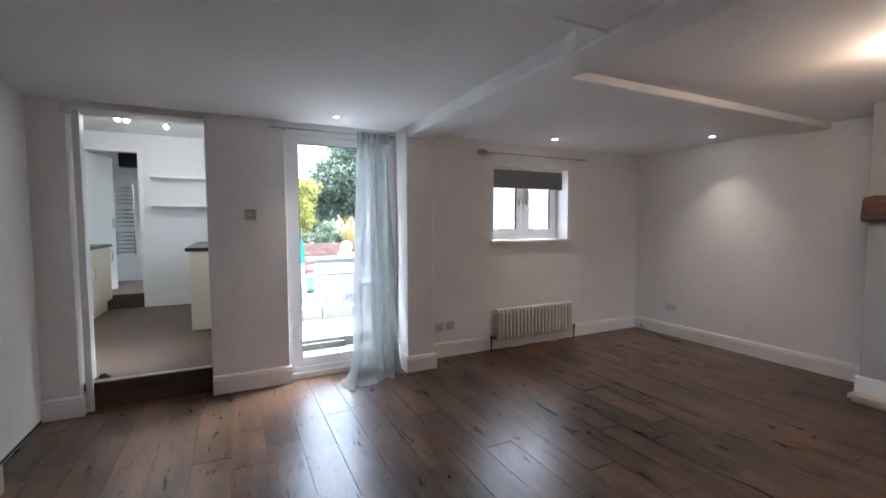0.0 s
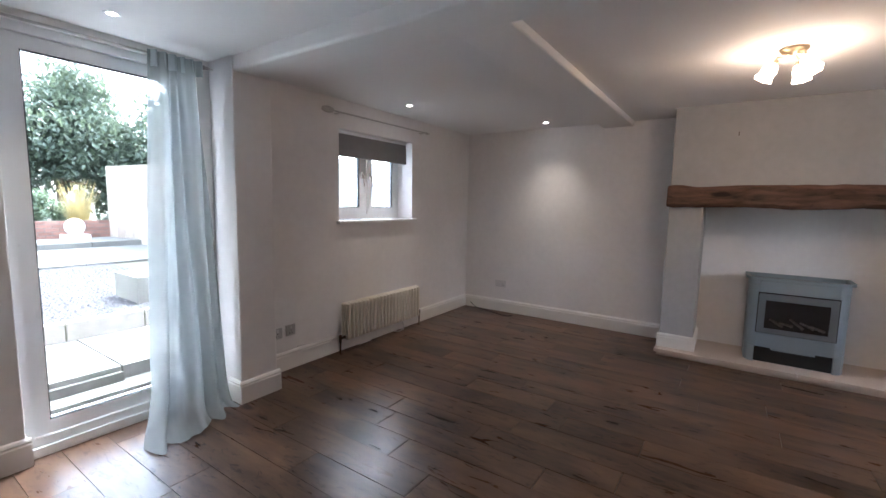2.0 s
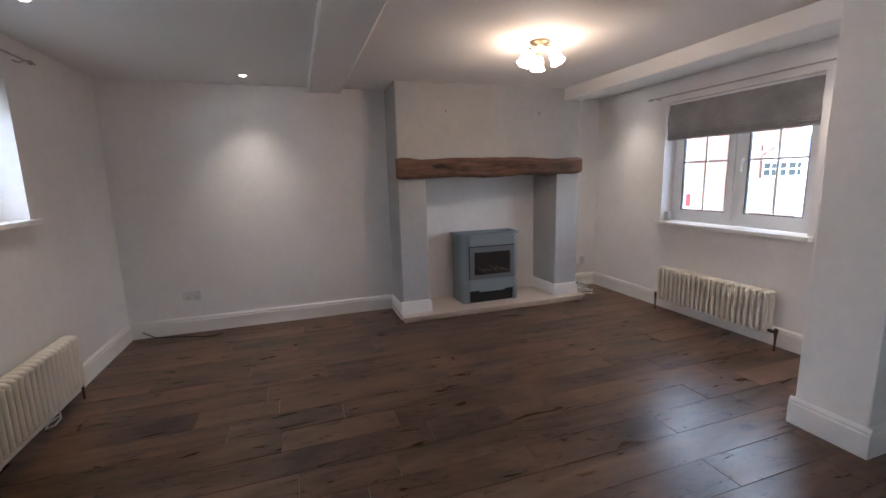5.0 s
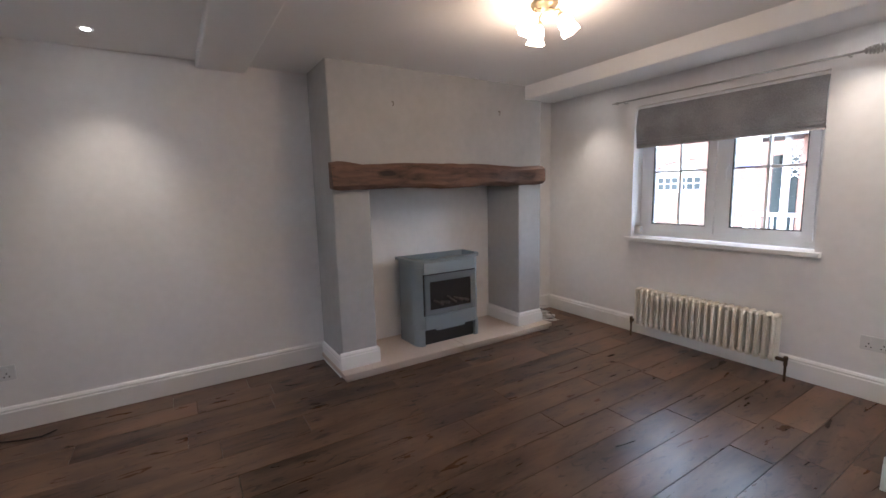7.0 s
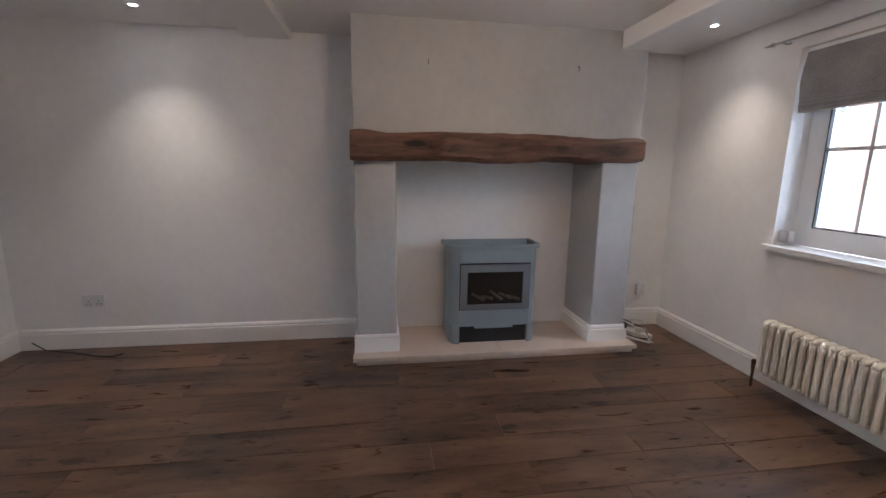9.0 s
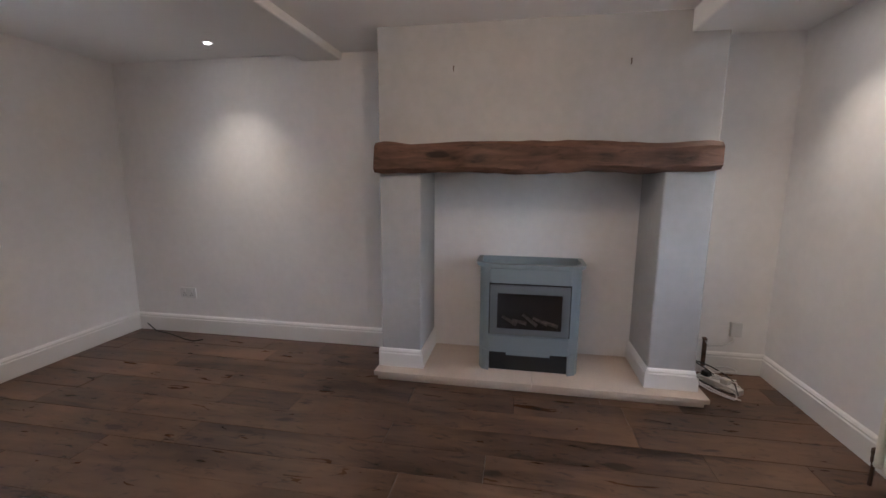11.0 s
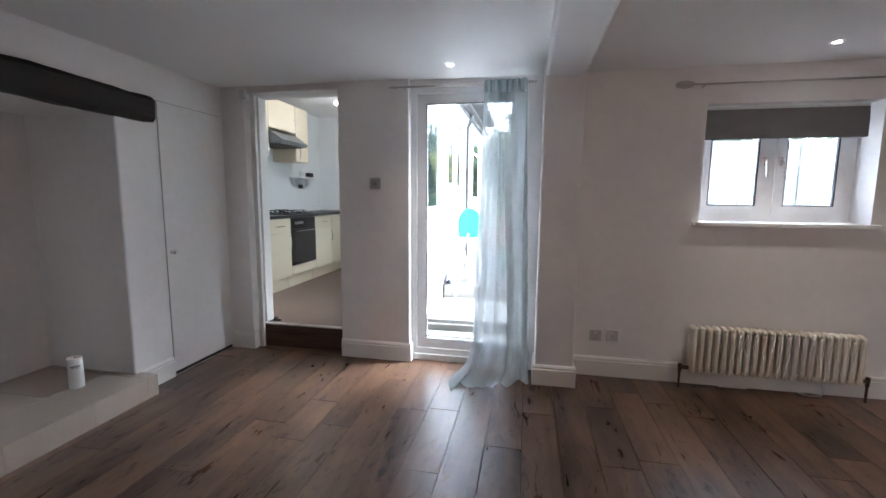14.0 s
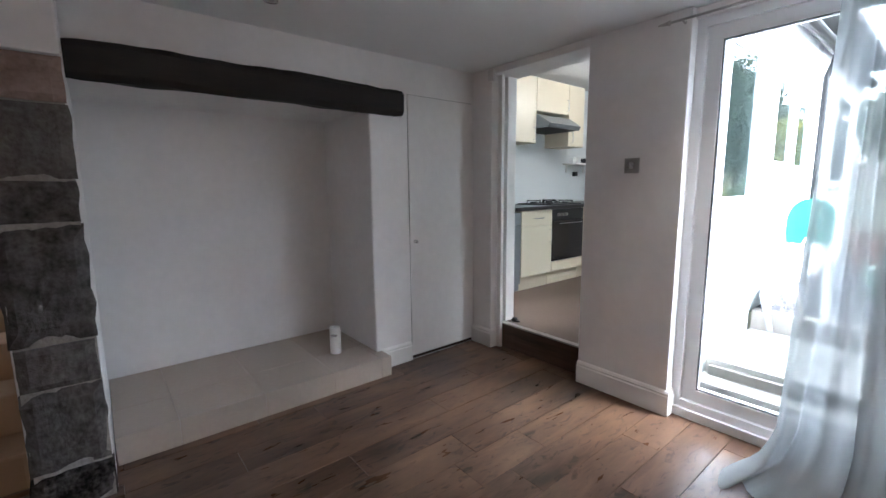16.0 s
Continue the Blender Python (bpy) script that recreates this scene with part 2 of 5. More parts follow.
def mesh_of(name, bm, material, smooth=False):
    bmesh.ops.recalc_face_normals(bm, faces=bm.faces)
    me = bpy.data.meshes.new(name)
    bm.to_mesh(me)
    bm.free()
    me.materials.append(material)
    smooth_of(me, smooth)
    return me


def part(name, bm, material, parent, label="", smooth=False):
    ob = new(name, mesh_of(name, bm, material, smooth))
    ob.parent = parent
    if label:
        ob["label"] = label
    return ob


def thing(name, at, label, category, group="", turn=0.0):
    ob = new(name)
    ob.empty_display_size = 0.1
    ob.matrix_world = pose(*at, 0, 0, turn)
    return tagged(ob, label, category, group)


def solid(name, bm, material, label, category, group="", kind="", smooth=False):
    return tagged(new(name, mesh_of(name, bm, material, smooth)), label, category, group, kind)


def boxes(name, blocks, material, label, category, bevel=0.0, kind="structure"):
    bm = bmesh.new()
    for b in blocks:
        box(bm, *b, bevel)
    return solid(name, bm, material, label, category, kind=kind)


def boxpart(name, b, material, parent, label="", bevel=0.0):
    bm = bmesh.new()
    box(bm, *b, bevel)
    return part(name, bm, material, parent, label)


# ---- structure ----
CEIL = 2.215
boxes("wall_north", [(1.58, 4.4, -0.05, 2.405, 4.72, 2.4), (3.43, 4.4, -0.05, 4.9, 4.72, 2.4), (2.405, 4.4, -0.05, 3.43, 4.72, 1.165), (2.405, 4.4, 1.97, 3.43, 4.72, 2.4)],
      M_WALL, "warm white plastered wall round the small window", "wall")
boxes("wall_column_north", [(1.315, 4.14, -0.05, 1.58, 4.72, 2.4)], M_WALL, "white plastered pier beside the garden door", "wall", 0.012)
boxes("wall_garden_door", [(-0.262, 4.36, -0.05, 0.32, 4.62, 2.4), (1.215, 4.4, -0.05, 1.315, 4.62, 2.4), (0.32, 4.4, 2.165, 1.215, 4.62, 2.4), (-1.09, 4.36, 2.165, -0.262, 4.62, 2.4)],
      M_WALL, "white plastered wall between kitchen doorway and garden door", "wall", 0.006)
boxes("wall_west_back", [(-2.25, 1.875, -0.05, -2.005, 4.62, 2.4)], M_WALL, "white plastered back of the inglenook recess", "wall")
boxes("wall_west_return", [(-1.31, 4.36, -0.05, -1.09, 4.62, 2.4)], M_WALL, "white plastered return beside the kitchen doorway", "wall", 0.006)
boxes("wall_pillar", [(-2.25, 1.615, -0.05, -0.93, 1.875, 2.4), (-0.93, 1.615, 1.825, -0.895, 1.875, 2.4)], M_WALL, "white wall end carrying the stone pillar", "wall", 0.008)
boxes("wall_east", [(4.6, -0.84, -0.05, 4.9, 4.4, 2.4)], M_WALL, "warm white plastered end wall", "wall")


def upright(name, outline, x0, x1, material, label, bevel=0.0):
    """A wall from its outline in (y, z), between two values of x."""
    bm = bmesh.new()
    lo = [bm.verts.new((x0, y, z)) for y, z in outline]
    hi = [bm.verts.new((x1, y, z)) for y, z in outline]
    k = len(outline)
    for i in range(k):
        bm.faces.new((lo[i], lo[(i + 1) % k], hi[(i + 1) % k], hi[i]))
    bm.faces.new(lo[::-1])
    bm.faces.new(hi)
    bmesh.ops.recalc_face_normals(bm, faces=bm.faces)
    if bevel:
        bmesh.ops.bevel(bm, geom=list(bm.edges), offset=bevel, segments=3, affect="EDGES", profile=0.5)
    return solid(name, bm, material, label, "wall", kind="structure")


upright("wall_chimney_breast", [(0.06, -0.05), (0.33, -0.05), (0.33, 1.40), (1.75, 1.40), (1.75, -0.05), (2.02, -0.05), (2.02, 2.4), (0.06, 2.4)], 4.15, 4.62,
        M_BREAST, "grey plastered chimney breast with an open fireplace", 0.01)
boxes("wall_south", [(-2.5, -0.84, -0.05, 2.3, -0.54, 2.4), (3.615, -0.84, -0.05, 4.6, -0.54, 2.4), (2.3, -0.84, -0.05, 3.615, -0.54, 0.86), (2.3, -0.84, 2.01, 3.615, -0.54, 2.4)],
      M_WALL, "white plastered wall round the street window", "wall")
boxes("wall_column_south", [(1.37, -0.54, -0.05, 1.685, 0.46, 2.4)], M_WALL, "white plastered pier beside the street window", "wall", 0.012)
boxes("wall_stairs", [(-3.2, -0.54, -0.05, -1.24, 0.55, 2.4), (-3.2, 0.55, -0.05, -3.0, 1.585, 4.0)], M_WALL, "white plastered wall of the staircase", "wall")
boxes("ceiling", [(-3.2, -0.84, CEIL, 4.9, 4.72, 2.45)], M_CEIL, "white plastered ceiling with downlights", "ceiling")


def rounded_beam(name, x0, y0, x1, y1, z0, z1, r, label, soft=True):
    bm = bmesh.new()
    box(bm, x0, y0, z0, x1, y1, z1)
    low = [e for e in bm.edges if all(v.co.z < z0 + 1e-4 for v in e.verts)]
    bmesh.ops.bevel(bm, geom=low, offset=r, segments=4, affect="EDGES", profile=0.5)
    return solid(name, bm, M_CEIL, label, "ceiling beam", kind="structure", smooth=False)


rounded_beam("ceiling_beam", 1.325, 0.46, 1.58, 4.14, 2.125, CEIL + 0.05, 0.02, "white plastered beam between the two piers")
rounded_beam("ceiling_beam", 1.58, 2.44, 4.6, 2.74, 2.165, CEIL + 0.05, 0.012, "shallow white plastered ceiling beam")
rounded_beam("ceiling_beam", 1.685, 0.04, 4.15, 0.255, 2.10, CEIL + 0.05, 0.01, "white plastered beam before the street window")
rounded_beam("ceiling_beam", -0.9, 1.62, 1.325, 1.88, 2.13, CEIL + 0.05, 0.02, "white plastered beam over the stone pillar")
# plaster curve where two beams meet
bm = bmesh.new()
R = 0.3
arc = [(1.326 - R + R * math.sin(a), 1.88 + R - R * math.cos(a)) for a in [i * math.pi / 2 / 10 for i in range(11)]]
prism(bm, arc + [(1.326, 1.88)], 2.128, CEIL + 0.03)
solid("ceiling_cove", bm, M_CEIL, "curved white plaster corner between ceiling beams", "ceiling beam", kind="structure")

upright("wall_west", [(1.83, 2.4), (1.83, 1.84), (3.40, 1.84), (3.40, -0.05), (4.61, -0.05), (4.61, 2.4)], -2.02, -1.3, M_WALL, "white wall with the inglenook recess", 0.012)

# skirting boards: a board with a moulded top, end to end round the walls


def skirting(x0, y0, x1, y1, nx, ny, h=0.15, z=0.0):
    """A board along a wall from one end to the other; (nx, ny) points into the room."""
    bm = bmesh.new()
    prof = [(0, 0), (0.018, 0), (0.018, h - 0.035), (0.013, h - 0.028), (0.015, h - 0.018), (0.008, h - 0.006), (0.0, h)]
    ra = [bm.verts.new((x0 + nx * d, y0 + ny * d, z + k)) for d, k in prof]
    rb = [bm.verts.new((x1 + nx * d, y1 + ny * d, z + k)) for d, k in prof]
    k = len(prof)
    for i in range(k):
        bm.faces.new((ra[i], ra[(i + 1) % k], rb[(i + 1) % k], rb[i]))
    bm.faces.new(ra[::-1])
    bm.faces.new(rb)
    return solid("baseboard", bm, M_TRIM, "white painted skirting board with moulded top", "skirting", kind="structure")


for s in ((1.58, 4.4, 4.6, 4.4, 0, -1), (4.6, 4.382, 4.6, 2.04, -1, 0), (4.168, 2.02, 4.6, 2.02, 0, 1), (4.6, 0.06, 4.6, -0.54, -1, 0), (4.582, -0.54, 1.685, -0.54, 0, 1),
          (1.685, -0.522, 1.685, 0.46, 1, 0), (1.703, 0.46, 1.352, 0.46, 0, 1), (1.37, 0.46, 1.37, -0.54, -1, 0), (1.297, 4.14, 1.598, 4.14, 0, -1), (1.58, 4.14, 1.58, 4.382, 1, 0), (1.315, 4.14, 1.315, 4.4, -1, 0),
          (1.215, 4.4, 1.297, 4.4, 0, -1), (-0.262, 4.36, 0.338, 4.36, 0, -1), (0.32, 4.36, 0.32, 4.43, 1, 0), (-1.3, 4.36, -1.072, 4.36, 0, -1), (-1.09, 4.36, -1.09, 4.5, 1, 0), (-1.3, 3.40, -1.3, 3.705, 1, 0),
          (1.352, -0.54, -1.24, -0.54, 0, 1)):
    skirting(*s)
for s in ((4.15, 1.75, 4.15, 2.038, -1, 0), (4.132, 1.75, 4.6, 1.75, 0, -1), (4.15, 0.06, 4.15, 0.33, -1, 0), (4.132, 0.33, 4.6, 0.33, 0, 1)):
    skirting(*s, h=0.125, z=0.062)
skirting(4.132, 0.06, 4.6, 0.06, 0, -1)

# ---- floor of separate planks ----
boxes("floor", [(-3.0, -0.54, -0.08, 4.9, 4.4, -0.0225)], M_SUBFLOOR, "dark stained wide oak plank floor", "floor")
floor_ob = bpy.data.objects["floor"]
rng = random.Random(5)


def plank(x0, y0, x1, y1):
    bm = bmesh.new()
    g = 0.0014
    cx, cy = (x0 + x1) / 2, (y0 + y1) / 2
    hx, hy = (x1 - x0) / 2 - g, (y1 - y0) / 2 - g
    rings = []
    for k, z in ((0, -0.022), (0, 0.0)):
        rings.append([bm.verts.new((sx * (hx - k), sy * (hy - k), z)) for sx, sy in ((-1, -1), (1, -1), (1, 1), (-1, 1))])
    for a, b in zip(rings, rings[1:]):
        for i in range(4):
            bm.faces.new((a[i], a[(i + 1) % 4], b[(i + 1) % 4], b[i]))
    bm.faces.new(rings[-1])
    ob = new("plank", mesh_of("plank", bm, M_PLANK))
    ob.parent = floor_ob
    ob.location = (cx, cy, rng.uniform(-0.0006, 0.0006))
    ob.rotation_euler = (rng.uniform(-0.0012, 0.0012), rng.uniform(-0.005, 0.005), 0)


PW = 0.196
rows_x = [-1.31 + PW * i for i in range(31)]
for x in rows_x:
    y = -0.54 - rng.uniform(0.1, 1.0)
    while y < 4.4:
        ln = rng.choice((0.45, 0.62, 0.8, 1.0, 1.25, 1.55, 1.9))
        lo, hi = max(y, -0.54), min(y + ln, 4.4 if x > 1.5 or x < -1.12 else 4.46)
        if hi - lo > 0.05 and hi > -0.5:
            plank(x, lo, min(x + PW, 4.6), hi)
        y += ln


# ---- fireplace at the chimney breast ----
bm = bmesh.new()
box(bm, 4.06, 0.03, 0.0, 4.6, 2.025, 0.03, 0.003)
hearth = tagged(new("hearth", mesh_of("hearth", bm, M_HEARTH)), "cream limestone hearth under the stove, two slabs", "hearth")
for y0, y1 in ((0.008, 1.02), (1.024, 2.045)):
    boxpart("slab", (4.042, y0, 0.03, 4.6, y1, 0.061), M_HEARTH, hearth, bevel=0.004)


def rough_beam(name, y0, y1, x0, x1, z0, z1, material, seed, wob=0.012, sag=0.0):
    """A hewn timber along y with uneven edges."""
    bm = bmesh.new()
    n, rings = 34, []
    for i in range(n + 1):
        y = y0 + (y1 - y0) * i / n
        d = [noise.noise((y * 2.6 + seed, k * 7.1 + seed, seed)) * wob + noise.noise((y * 9 + seed, k * 3.7, seed)) * wob * 0.35 for k in range(8)]
        dz = sag * math.sin(math.pi * i / n)
        end = 0.006 if i in (0, n) else 0.0
        c = 0.03
        prof = ((x0 + d[0] + end, z0 + c + d[1]), (x0 + c + d[0], z0 + d[1] + end), (x1, z0 + d[2] + end), (x1, z1 - end + d[3]), (x0 + c + d[4], z1 - end + d[3]), (x0 + d[4] * 0.6 + end, z1 - c + d[3]))
        rings.append([bm.verts.new((px, y, pz + dz)) for px, pz in prof])
    k = len(rings[0])
    for a, b in zip(rings, rings[1:]):
        for i in range(k):
            bm.faces.new((a[i], a[(i + 1) % k], b[(i + 1) % k], b[i]))
    bm.faces.new(rings[0])
    bm.faces.new(rings[-1][::-1])
    ob = solid(name, bm, material, "", "", smooth=True)
    m = ob.modifiers.new("edges", "EDGE_SPLIT")
    m.split_angle = radians(40)
    return ob


tagged(rough_beam("mantel_beam", 0.055, 2.035, 4.09, 4.16, 1.36, 1.534, M_MANTEL, 3.3, 0.028), "rough brown oak mantel beam over the fireplace", "mantel")
lb = rough_beam("lintel_beam", 1.875, 3.65, 1.24, 1.32, 1.81, 1.985, M_BLACKBEAM, 8.1, 0.016, 0.015)
tagged(lb, "black stained oak lintel over the inglenook", "beam")
for v in lb.data.vertices:
    v.co.x = -v.co.x
lb.data.flip_normals()

# stove
stove = thing("gas_stove", (4.2, 1.05, 0.061), "grey enamel gas stove with a glass door, unlit", "stove")


def stove_outline(dx, w, r, depth=0.3, n=8):
    """Plan of the body: flat back, round front corners; front at -dx."""
    h = w / 2
    pts = [(depth, -h), (depth, h)]
    for cx, cy, a0 in ((-dx + r, h - r, 90), (-dx + r, -h + r, 180)):
        for i in range(n + 1):
            a = radians(a0 + 90 * i / n)
            pts.append((cx + r * math.cos(a), cy + r * math.sin(a)))
    return pts


bm = bmesh.new()
prism(bm, stove_outline(0.0, 0.65, 0.1), 0.14, 0.655)
part("body", bm, M_STOVE, stove, smooth=False)
bm = bmesh.new()
o, i2 = stove_outline(0.015, 0.7, 0.12, 0.31), stove_outline(-0.015, 0.64, 0.095, 0.28)
rings = [[bm.verts.new((x, y, z)) for x, y in ol] for ol, z in ((o, 0.70), (o, 0.722), (i2, 0.726), (i2, 0.656), (stove_outline(0.0, 0.65, 0.1), 0.656), (stove_outline(0.0, 0.65, 0.1), 0.70))]
k = len(o)
for a, b in zip(rings, rings[1:] + rings[:1]):
    for i in range(k):
        bm.faces.new((a[i], a[(i + 1) % k], b[(i + 1) % k], b[i]))
part("top_rim", bm, M_STOVE, stove)
bm = bmesh.new()
prism(bm, stove_outline(-0.016, 0.638, 0.095, 0.279), 0.657, 0.661)
top = part("top_plate", bm, M_SOOT, stove, "black recessed top plate")
boxpart("upper_panel", (-0.006, -0.252, 0.60, 0.02, 0.252, 0.695), M_STOVE, stove, bevel=0.003)
boxpart("door_gap", (-0.002, -0.257, 0.255, 0.03, 0.257, 0.598), M_BLACK, stove)
bm = bmesh.new()
for b in ((-0.014, -0.25, 0.535, 0.01, 0.25, 0.588), (-0.014, -0.25, 0.26, 0.01, 0.25, 0.3), (-0.014, -0.25, 0.3, 0.01, -0.203, 0.535), (-0.014, 0.203, 0.3, 0.01, 0.25, 0.535)):
    box(bm, *b)
door = part("stove_door", bm, M_STOVE2, stove, "dark grey door frame")
boxpart("stove_glass", (-0.009, -0.204, 0.299, 0.0, 0.204, 0.536), M_STOVEGLASS, door, "dark glass")
bm = bmesh.new()
for i in range(5):
    y = -0.13 + 0.065 * i
    rod(bm, (-0.0105, y - 0.05, 0.33 + 0.01 * (i % 2)), (-0.0105, y + 0.04, 0.36 + 0.02 * (i % 3)), 0.013, 7, 0.009)
part("coals", bm, mat("grey ceramic logs", (0.075, 0.058, 0.05), 0.9, vary=0.8, scale=50), door, "pale ceramic logs")
bm = bmesh.new()
box(bm, -0.008, -0.252, 0.135, 0.02, 0.252, 0.25, 0.003)
box(bm, -0.0075, -0.14, 0.118, 0.02, 0.14, 0.135)
part("lower_panel", bm, M_STOVE, stove)
boxpart("plinth", (0.03, -0.252, 0.0, 0.28, 0.252, 0.14), M_BLACK, stove)
for s in (-1, 1):
    bm = bmesh.new()
    prism(bm, [(0.02, s * 0.3), (0.06, s * 0.32), (0.3, s * 0.325), (0.3, s * 0.253), (-0.002, s * 0.253), (0.004, s * 0.275)], 0.0, 0.14)
    part("foot", bm, M_STOVE, stove)

# ---- inglenook: stone hearth, lintel, cupboard, pillar of stones ----
bm = bmesh.new()
box(bm, -2.005, 1.88, 0.0, -1.182, 3.44, 0.085, 0.003)
ih = tagged(new("inglenook_hearth", mesh_of("inglenook_hearth", bm, M_HEARTHW)), "raised pale stone tiled hearth in the inglenook", "hearth")
ys = [1.88, 2.15, 2.58, 3.01, 3.36, 3.44]
for a, b in zip(ys, ys[1:]):
    boxpart("tile", (-2.005, a + 0.001, 0.085, -1.502, b - 0.001, 0.143), M_HEARTHW, ih, bevel=0.003)
    boxpart("tile", (-1.5, a + 0.001, 0.085, -1.182, b - 0.001, 0.143), M_HEARTHW, ih, bevel=0.003)
    boxpart("tile", (-1.181, a + 0.001, 0.002, -1.165, b - 0.001, 0.1435), M_HEARTHW, ih, bevel=0.003)
pc = thing("pillar_candle", (-1.482, 3.168, 0.143), "white pillar candle with a dark leaf print on the hearth", "candle")
bm = bmesh.new()
lathe(bm, [(0.037, 0), (0.039, 0.003), (0.039, 0.186), (0.036, 0.192), (0.03, 0.191), (0.02, 0.186)], n=24)
part("wax", bm, mat("white candle wax", (0.8, 0.78, 0.74), 0.45, vary=0.03), pc, smooth=True)
bm = bmesh.new()
rod(bm, (0, 0, 0.184), (0.002, 0, 0.198), 0.0012, 6)
part("wick", bm, M_BLACK, pc)
bm = bmesh.new()
for j in range(7):
    a, z, t = radians(-40 + 9 * (j - 3)), 0.135, (j - 3) * 0.5
    r = 0.0396
    pts = [(a, z - 0.012), (a + 0.1 * t / 2 + 0.06, z + 0.008), (a + 0.14 * t, z + 0.02 - 0.003 * abs(j - 3)), (a + 0.1 * t / 2 - 0.06, z + 0.008)]
    bm.faces.new([bm.verts.new((r * math.cos(q), r * math.sin(q), w)) for q, w in pts])
part("leaf_print", bm, M_BLACK, pc)

M_GAP = mat("shadow gap", (0.16, 0.15, 0.145), 0.9)
cup = thing("cupboard_door", (-1.3, 3.71, 0.0), "flush white painted cupboard door, closed, in the wall", "door")
boxpart("panel", (0.0, 0.004, 0.03, 0.006, 0.63, 1.975), M_WALL, cup, bevel=0.002)
boxpart("gap", (0.0, 0.0012, 0.006, 0.0012, 0.0036, 1.98), M_GAP, cup)
boxpart("gap", (0.0, 0.0012, 1.9755, 0.0012, 0.63, 1.978), M_GAP, cup)
boxpart("gap", (0.0, -0.001, 0.004, 0.002, 0.63, 0.0295), M_SUBFLOOR, cup)
bm = bmesh.new()
lathe(bm, [(0.012, 0), (0.008, 0.004), (0.007, 0.014), (0.014, 0.02), (0.013, 0.028), (0.005, 0.031)], n=14)
kn = part("knob", bm, M_CHROME, cup, "small chrome knob", True)
kn.matrix_local = pose(0.006, 0.045, 0.92, 0, 90, 0)

pil = thing("stone_pillar", (-0.9, 1.745, 0.0), "old grey stone pillar with worn uneven blocks", "pillar")
zs = [0.02, 0.20, 0.55, 0.73, 1.20, 1.365, 1.65, 1.822]
lean = [0.0, 0.0, 0.01, 0.0, 0.005, 0.0, 0.01]
for i, (a, b) in enumerate(zip(zs, zs[1:])):
    bm = bmesh.new()
    w = 0.126 + (0.006, 0.0, -0.006, 0.006, 0.0, 0.008, 0.004)[i]
    nz, ny = 7, 7
    grid = []
    for iz in range(nz + 1):
        z = a + 0.004 + (b - a - 0.008) * iz / nz
        row = []
        for iy in range(ny + 1):
            y = -w + 2 * w * iy / ny
            edge = min(iz, nz - iz, iy, ny - iy)
            n1 = noise.noise((y * 14, z * 14, i * 3.1)) * 0.012 + noise.noise((y * 40, z * 40, i)) * 0.005
            dy = noise.noise((z * 11, i * 5.0, 2.0 * (iy > 3))) * 0.012 if iy in (0, ny) else 0.0
            row.append(bm.verts.new((lean[i] + n1 - (0.014 if edge == 0 else 0.0), y + dy, z + (0.003 * noise.noise((y * 9, i, 1)) if iz in (0, nz) else 0))))
        grid.append(row)
    for r0, r1 in zip(grid, grid[1:]):
        for k in range(ny):
            bm.faces.new((r0[k], r0[k + 1], r1[k + 1], r1[k]))
    rim = [grid[0][k] for k in range(ny + 1)] + [grid[r][ny] for r in range(1, nz + 1)] + [grid[nz][k] for k in range(ny - 1, -1, -1)] + [grid[r][0] for r in range(nz - 1, 0, -1)]
    back = [bm.verts.new((-0.06, v.co.y, v.co.z)) for v in rim]
    for k in range(len(rim)):
        bm.faces.new((rim[k], rim[(k + 1) % len(rim)], back[(k + 1) % len(rim)], back[k]))
    part("stone", bm, M_BRICKTOP if i == 6 else M_STONE, pil, "pinkish top block" if i == 6 else "", smooth=False)
boxpart("mortar", (-0.055, -0.12, 0.0, -0.012, 0.125, 1.82), mat("lime mortar", (0.33, 0.3, 0.27), 0.9, vary=0.3, scale=30, bump=0.5), pil)
boxpart("base_trim", (-0.06, -0.155, 0.0, 0.02, 0.15, 0.02), M_PLANK, pil, "brown timber strip at the foot", 0.003)

# ---- stairs with carpet ----
M_CARPET = mat("beige carpet", (0.46, 0.3, 0.19), 0.95, vary=0.12, scale=6, fine=260, bump=0.5)
st = thing("staircase", (-1.22, 0.56, 0.0), "beige carpeted stairs turning up beside the stone pillar", "stairs")
for i in range(9):
    bm = bmesh.new()
    box(bm, -0.24 * (i + 1), 0.0, 0.0, -0.24 * i + 0.018, 1.02, 0.19 * (i + 1), 0.016)
    part("step", bm, M_CARPET, st)
boxpart("bottom_trim", (0.018, 0.0, 0.0, 0.032, 1.02, 0.022), M_PLANK, st, "brown timber strip")
sb = rough_beam("stair_beam", 0.56, 1.615, 1.34, 1.46, 1.86, 1.965, M_BLACKBEAM, 4.4, 0.012)
tagged(sb, "black stained beam above the stairs", "beam")
for v in sb.data.vertices:
    v.co.x = -v.co.x
sb.data.flip_normals()

# ---- radiators ----


